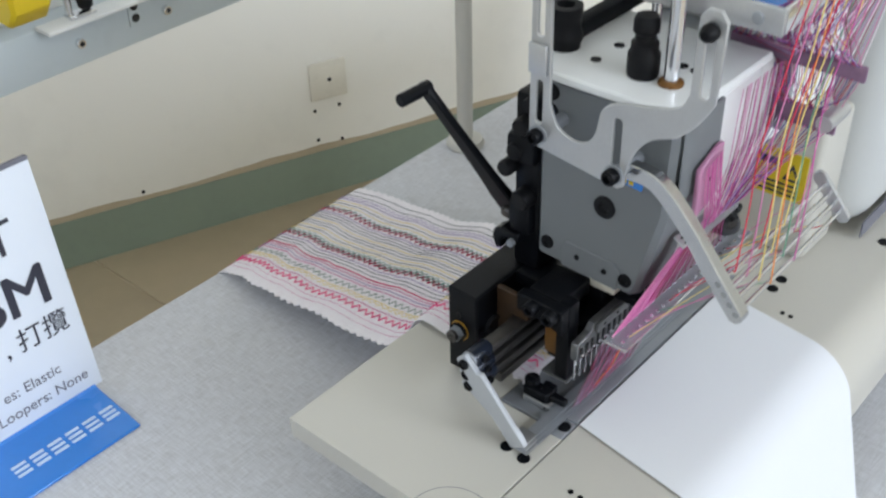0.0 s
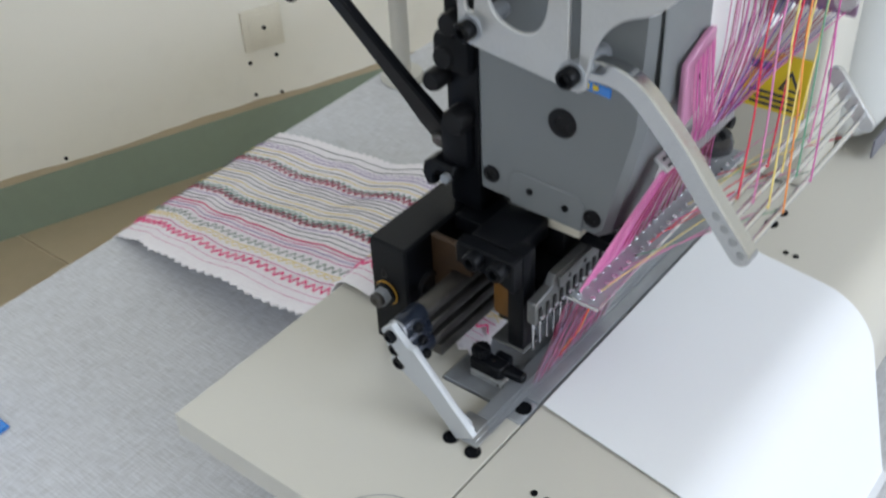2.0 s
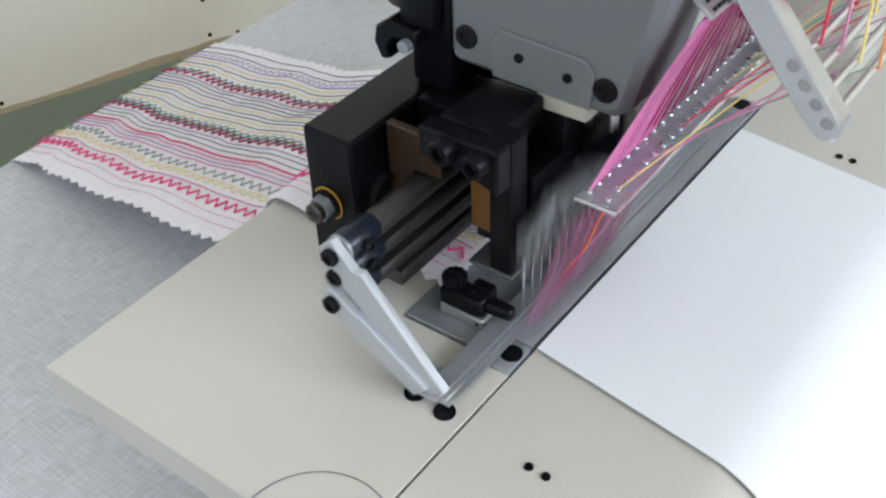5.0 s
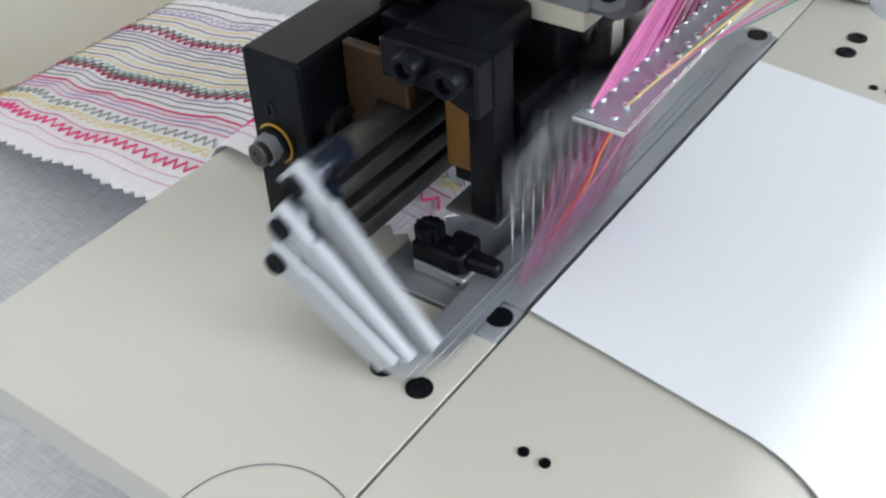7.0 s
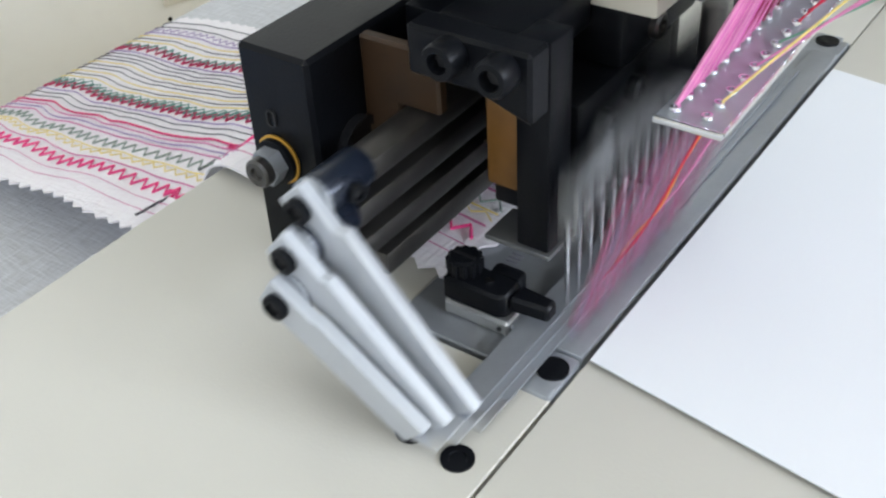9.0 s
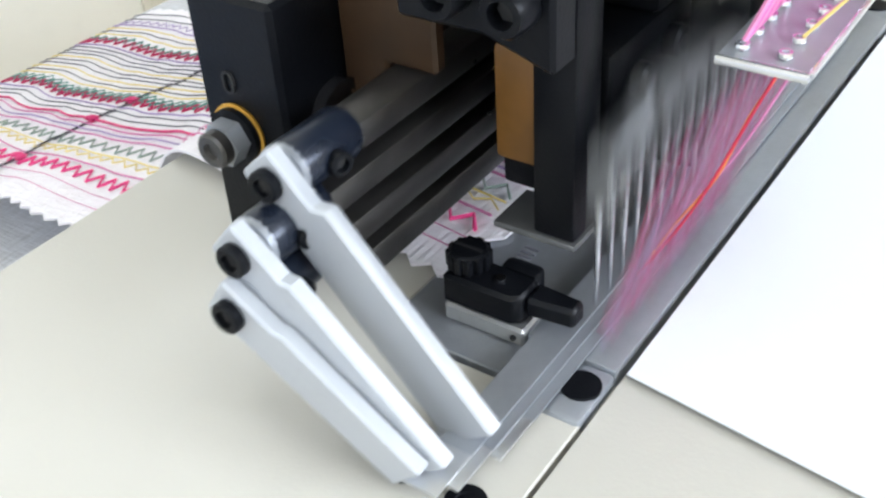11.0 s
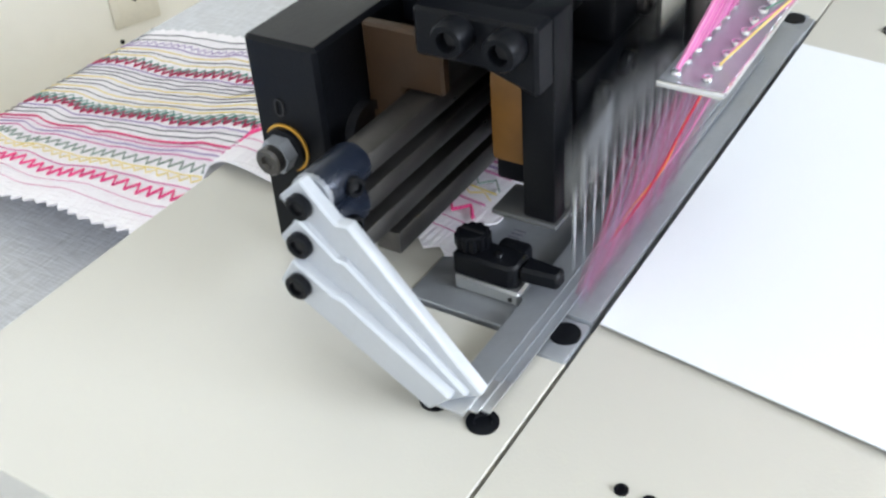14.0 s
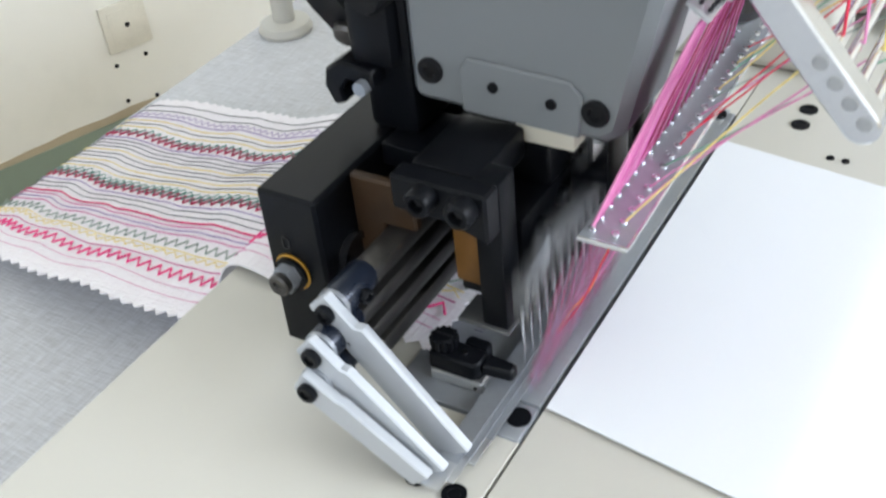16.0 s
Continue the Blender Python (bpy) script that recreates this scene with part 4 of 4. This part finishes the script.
def even(lines, n):
    """Both selvedges in n even steps along the line midway between them."""
    mids = [(a + b) / 2 for a, b in zip(*lines)]
    run = [0.0]
    for a, b in zip(mids, mids[1:]):
        run.append(run[-1] + (b - a).length)
    out = ([], [])
    for k in range(n + 1):
        s = run[-1] * k / n
        i = max(j for j in range(len(run) - 1) if run[j] <= s + 1e-9)
        f = (s - run[i]) / (run[i + 1] - run[i])
        for o, line in zip(out, lines):
            o.append(line[i].lerp(line[i + 1], f))
    return out[0], out[1], run[-1]


left_line, right_line, CLOTH_LONG = even((smooth_line(LEFT, 12), smooth_line(RIGHT, 12)), 132)
ROWS_V = len(left_line) - 1


def cloth_at(u, v, lift=0.0):
    """A place on the cloth: u across from its near selvedge, v along from the needles."""
    s = min(max(v, 0), 1) * ROWS_V
    i = min(int(s), ROWS_V - 1)
    k = s - i
    p = (left_line[i] * (1 - k) + left_line[i + 1] * k) * (1 - u) + (right_line[i] * (1 - k) + right_line[i + 1] * k) * u
    free = min(1, max(0, (v - 0.30) / 0.15)) * min(1, max(0, (0.93 - v) / 0.08))
    p.z += free * (0.0030 * math.sin(u * 3.3 + v * 3) * math.sin(math.pi * u) + 0.0020 * noise.noise((u * 3.4, v * 9, 0.5)) + 0.0010 * noise.noise((u * 14, v * 30, 2.5)))
    p.x += free * 0.004 * noise.noise((v * 11, u * 2, 7.1))
    if p.y < 0.424:
        p.z = max(p.z, 0.0022 if p.y < 0.1495 else TABLEZ + 0.0022)
    p.z += lift
    return p


fabric = thing("smocked_cloth", (0, 0, 0), "white smocked cotton cloth with coloured stitch rows", "cloth")
sheet = bmesh.new()
NU, NV = 44, 96
grid = []
for j in range(NV + 1):
    row = []
    for i in range(NU + 1):
        u, v = i / NU, j / NV
        p = cloth_at(u, v)
        if i in (0, NU) and (j > 26 or j < 8):
            p.x += (0.0016 if j % 2 else -0.0010) * (1 if i else -1) + rnd.uniform(-0.0006, 0.0006)
        if j == NV:
            p.y += rnd.uniform(-0.0015, 0.0015)
        if j == 0:
            p.y += 0.003 * math.sin(i * 1.7) + rnd.uniform(-0.001, 0.001)
        row.append(sheet.verts.new(p))
    grid.append(row)
for a, b in zip(grid, grid[1:]):
    for k in range(NU):
        sheet.faces.new((a[k], a[k + 1], b[k + 1], b[k]))
bmesh.ops.recalc_face_normals(sheet, faces=sheet.faces)
bmesh.ops.solidify(sheet, geom=sheet.faces[:], thickness=0.0008)
part("sheet", sheet, COTTON, fabric)


def stitch_row(u, colour, kind="line", wide=0.006, pitch=0.0060, r=0.00042, v0=0.015, v1=0.995, flip=1):
    """A row of stitching along the cloth: a straight line of small stitches, or a zigzag."""
    n = int(CLOTH_LONG / (pitch / 2)) if kind == "zig" else 110
    pts = []
    for i in range(n + 1):
        v = v0 + (v1 - v0) * i / n
        du = flip * (wide if i % 2 else -wide) if kind == "zig" else 0.0012 * noise.noise((u * 40, v * 12, 1.2))
        pts.append(cloth_at(min(0.995, max(0.005, u + du)), v, 0.0010))
    return part("seam", tube(pts, r, 4), T[colour], fabric)


for u, col in ((0.165, "rose"), (0.21, "yellow"), (0.275, "rose"), (0.295, "lilac"), (0.315, "rose"), (0.335, "cherry"), (0.362, "slate"), (0.388, "slate"), (0.412, "lilac"), (0.505, "yellow"), (0.525, "slate"),
               (0.548, "yellow"), (0.572, "slate"), (0.596, "slate"), (0.618, "yellow"), (0.640, "slate"), (0.662, "slate"), (0.684, "slate"), (0.704, "lilac"), (0.785, "yellow"), (0.808, "slate"), (0.832, "yellow"), (0.858, "lilac"), (0.905, "slate"), (0.945, "slate")):
    stitch_row(u, col, r={"cherry": 0.0006, "yellow": 0.00034, "slate": 0.00031}.get(col, 0.00042))
stitch_row(0.055, "rose", r=0.0002)
stitch_row(0.090, "rose", r=0.0002)
stitch_row(0.132, "fuchsia", "zig", 0.017, 0.0088, r=0.00062)
stitch_row(0.195, "yellow", "zig", 0.009, 0.0088, r=0.0003)
stitch_row(0.240, "sage", "zig", 0.016, 0.0088, r=0.00045)
stitch_row(0.448, "maroon", "zig", 0.017, 0.0080, r=0.0006)
stitch_row(0.462, "teal", "zig", 0.017, 0.0080, r=0.00055, flip=-1)
stitch_row(0.482, "teal", "zig", 0.010, 0.0080, r=0.0003)
stitch_row(0.735, "maroon", "zig", 0.017, 0.0080, r=0.00062)
stitch_row(0.752, "teal", "zig", 0.014, 0.0080, r=0.0005, flip=-1)
stitch_row(0.880, "lilac", "zig", 0.010, 0.0070, r=0.0003)

# a cross seam with thread knots that travels along the cloth
SEAM_U = ((0.03, 0.22, 0.132), (0.23, 0.40, 0.335), (0.41, 0.58, 0.452), (0.59, 0.76, 0.742), (0.77, 0.96, 0.880))


def v_at(y):
    """Share along the cloth at which its middle reaches y."""
    return min(range(401), key=lambda q: abs(cloth_at(0.5, q / 400).y - y)) / 400


seam_pieces = []
for u0, u1, knot in SEAM_U:
    vm = v_at(0.31)
    mid = cloth_at((u0 + u1) / 2, vm)
    bm = tube([cloth_at(u0 + (u1 - u0) * q / 16, vm + 0.003 * noise.noise((q * 0.7, u0 * 9, 3)), 0.0006) - mid for q in range(17)], 0.0006, 5)
    ob = part("cross_seam", bm, T["slate"], fabric, "dark cross seam in the cloth")
    tie = [cloth_at(knot + 0.012 * math.sin(q * 2.4), vm + 0.0075 * math.cos(q * 1.7), 0.0012 + 0.0008 * math.sin(q)) - mid for q in range(14)]
    part("thread_knot", tube(smooth_line(tie, 3), 0.0006, 5), T["cherry" if knot > 0.14 else "fuchsia"], ob, "tangled red thread end")
    seam_pieces.append((ob, (u0 + u1) / 2))

# ---- sign stand on the table ----
sign = thing("sign_stand", (0, 0, 0), "upright printed card sign on a blue plastic foot", "sign")
E0, UP = Vector((0, 0.371, -0.0905)), Vector((0, 0.020, 0.199)).normalized()
tilt = Matrix((Vector((1, 0, 0)), UP, Vector((1, 0, 0)).cross(UP))).transposed().to_4x4()
tilt.translation = E0


def on_card(bm):
    bm.transform(tilt)
    return bm


part("card", on_card(box((-0.285, 0.0, -0.0030), (-0.1225, 0.200, 0.0), 0.0004)), CARD, sign, "pale blue-white printed card")
part("top_edge", on_card(box((-0.285, 0.2002, -0.0045), (-0.1225, 0.2030, 0.0003))), GREYINK, sign)
foot = [(0.314, TABLEZ), (0.314, TABLEZ + 0.003), (0.369, -0.0905), (0.374, -0.086), (0.378, TABLEZ)]
base_part = part("foot", plate(foot, 0, -0.290, -0.1290, 0.0008), BLUE, sign, "glossy blue plastic foot")


def words(text, x, y, size, material, parent, m, bold=0.0):
    """Flat lettering, its right end at x and its base line at y, in the plane m."""
    cu = bpy.data.curves.new("lettering", "FONT")
    cu.body, cu.size, cu.align_x, cu.extrude, cu.offset = text, size, "RIGHT", 0.0001, bold
    tmp = new("lettering", cu)
    me = bpy.data.meshes.new_from_object(tmp.evaluated_get(bpy.context.evaluated_depsgraph_get()))
    bpy.data.objects.remove(tmp)
    me.materials.clear()
    me.materials.append(material)
    me.transform(m @ pose(x, y, 0.0005))
    ob = new("lettering", me)
    ob.parent = parent
    return ob


words("T", -0.1500, 0.140, 0.039, INK, sign, tilt)
for dx, dy, dz in ((0, 0, 0), (0.0016, 0, 0.0002), (0.0008, 0.0010, 0.0004)):
    words("SM", -0.1375 + dx, 0.0900 + dy, 0.048, INK, sign, tilt @ pose(0, 0, dz))
words(", \u6253\u652c", -0.1325, 0.0625, 0.0215, INK, sign, tilt)
words("es: Elastic", -0.1510, 0.0290, 0.0125, GREYINK, sign, tilt)
words("Loopers: None", -0.1320, 0.0120, 0.0125, GREYINK, sign, tilt)
# the maker's line on the foot: plain bars
for k in range(6):
    x0 = -0.221 + 0.0152 * k
    for q in range(3):
        y0 = 0.333 + 0.0048 * q
        z0 = TABLEZ + 0.003 + (y0 - 0.314) * 0.1182
        part("print_bar", box((x0, y0, z0 + 0.0003), (x0 + 0.0115, y0 + 0.0024, z0 + 0.0012)), PALEINK, base_part)


# ---- the neighbouring machine stand behind the table ----
other = thing("neighbouring_machine", (0, 0, 0), "pale blue machine rail with a white shelf and yellow cover", "machine")
part("rail", box((-0.65, 0.750, -0.0225), (1.3, 0.790, 0.034), 0.003), RAILBLUE, other, "pale blue-grey rail")
part("upper_panel", box((-0.65, 0.7905, -0.010), (1.3, 0.82, 0.36), 0.003), WHITE, other)
part("shelf", box((0.086, 0.722, 0.0340), (0.30, 0.7498, 0.0385), 0.001), WHITE, other)
part("yellow_cover", plate([(0.745, 0.058), (0.720, 0.056), (0.705, 0.075), (0.705, 0.150), (0.745, 0.150)], 0, 0.045, 0.090, 0.004), YELLOW, other, "yellow plastic cover")
foot_part = part("presser_foot", box((0.118, 0.728, 0.0386), (0.150, 0.744, 0.0440), 0.002), CHROME, other)
part("foot_screw", lathe([(0.004, 0), (0.008, 0.2), (0.009, 0.6), (0.005, 1)], (0.140, 0.734, 0.0441), (0.140, 0.734, 0.066), 16), BLACKMATT, foot_part)
part("foot_shank", rod((0.122, 0.738, 0.0441), (0.122, 0.738, 0.10), 0.004, 12), CHROME, other)
for x, z in ((0.132, 0.0040), (0.247, 0.0040)):
    cap_screw(other, (x, 0.750, z), (0, -1, 0), 0.0055, 0.006, material=CHROME)
hp = part("hole_plate", box((0.197, 0.7475, -0.001), (0.213, 0.7499, 0.0336), 0.001), RAILBLUE, other)
for z in (0.0085, 0.0225):
    part("round_hole", rod((0.205, 0.7475, z), (0.205, 0.7468, z), 0.0050, 20), HOLE, hp)
for x in (-0.62, 1.27):
    part("leg", box((x - 0.02, 0.76, FLOORZ), (x + 0.02, 0.80, -0.0162), 0.002), GREY, other)



# places of the three spreader slides (millimetres along the bed) at the half seconds, and how fast they run there
SLIDE_ROWS = [
    (6.0, -37, -41, -44, 3), (6.5, -32, -42, -47, 0.4), (7.0, -33, -41, -45, 3), (7.5, -36, -39, -44, 3), (8.0, -36, -40, -43, 1), (8.5, -34, -38, -44, 2),
    (9.0, -34, -41, -46, 2), (9.5, -39, -43, -45, 2), (10.0, -33, -40, -44, 2), (10.5, -38, -42, -46, 2),
    (11.0, -32, -43, -47, 1.5), (11.5, -39, -42, -47, 3), (12.0, -39, -41, -42, 3), (12.5, -36, -42, -42, 3.5), (13.0, -32, -43, -42, 0.5),
    (13.5, -38, -40, -42, 3), (14.0, -41, -43, -46, 1), (14.5, -41, -44, -46, 0.5), (15.0, -41, -42, -45, 1.5), (15.5, -37, -42, -45, 3), (16.0, -31, -41, -46, 0.5),
]
START = 4.7


def motions():
    """The machine stands still at first, then sews: the needle clamp strokes and the slides shuttle."""
    last = frame(16.0)
    first = frame(START)
    stroke = [(0.0, pose(0, 0, 0)), (START - 0.1, pose(0, 0, 0))]
    for f in range(first, last + 1):
        phase = math.tau * (f - 1) / 3.0 + 1.45
        stroke.append(((f - 1) / FPS, pose(0, 0, -0.014 + 0.014 * math.cos(phase))))
    walk(clamp, stroke)
    walk(bars, stroke)
    walk(thread_sheet, [(t, pose(m.translation.z * 0.25, 0, m.translation.z * 0.6)) for t, m in stroke])
    known = {frame(r[0]): r for r in SLIDE_ROWS}
    for k, s in enumerate(slides):
        rest = (-0.041, -0.0385, -0.0365)[k]
        rows = [(0.0, pose(rest, 0, 0)), (START - 0.1, pose(rest, 0, 0))]
        middle, swing = (-0.0365, -0.0415, -0.0450)[k], (0.0050, 0.0030, 0.0022)[k]
        for f in range(first, last + 1):
            x = middle + swing * math.sin(math.tau * f / 9.0 + 1.9 * k)
            for d in (-1, 0, 1):
                if f - d in known:
                    r = known[f - d]
                    x = (r[1 + k] + d * r[4] * (1, 0.8, -0.6)[k]) / 1000
            rows.append(((f - 1) / FPS, pose(x, 0, 0)))
        walk(s, rows)
    # the cloth swings a little about the needles while it is fed out
    pivot = pose(0.05, 0.06, 0)
    swing = [(0.0, 0.0), (START, 0.0), (7.0, -1.0), (11.0, -1.8), (14.0, -2.2), (16.0, -2.2)]
    walk(fabric, [(t, pivot @ Matrix.Rotation(radians(a), 4, "Z") @ pivot.inverted()) for t, a in swing])
    travel = [(0.0, 0.085), (START, 0.085), (8.7, 0.205), (10.8, 0.290), (11.8, 0.338), (12.5, 0.366), (13.6, 0.412), (14.6, 0.447), (16.0, 0.449)]
    for ob, u in seam_pieces:
        walk(ob, [(t, Matrix.Translation(cloth_at(u, v_at(y)))) for t, y in travel])


motions()
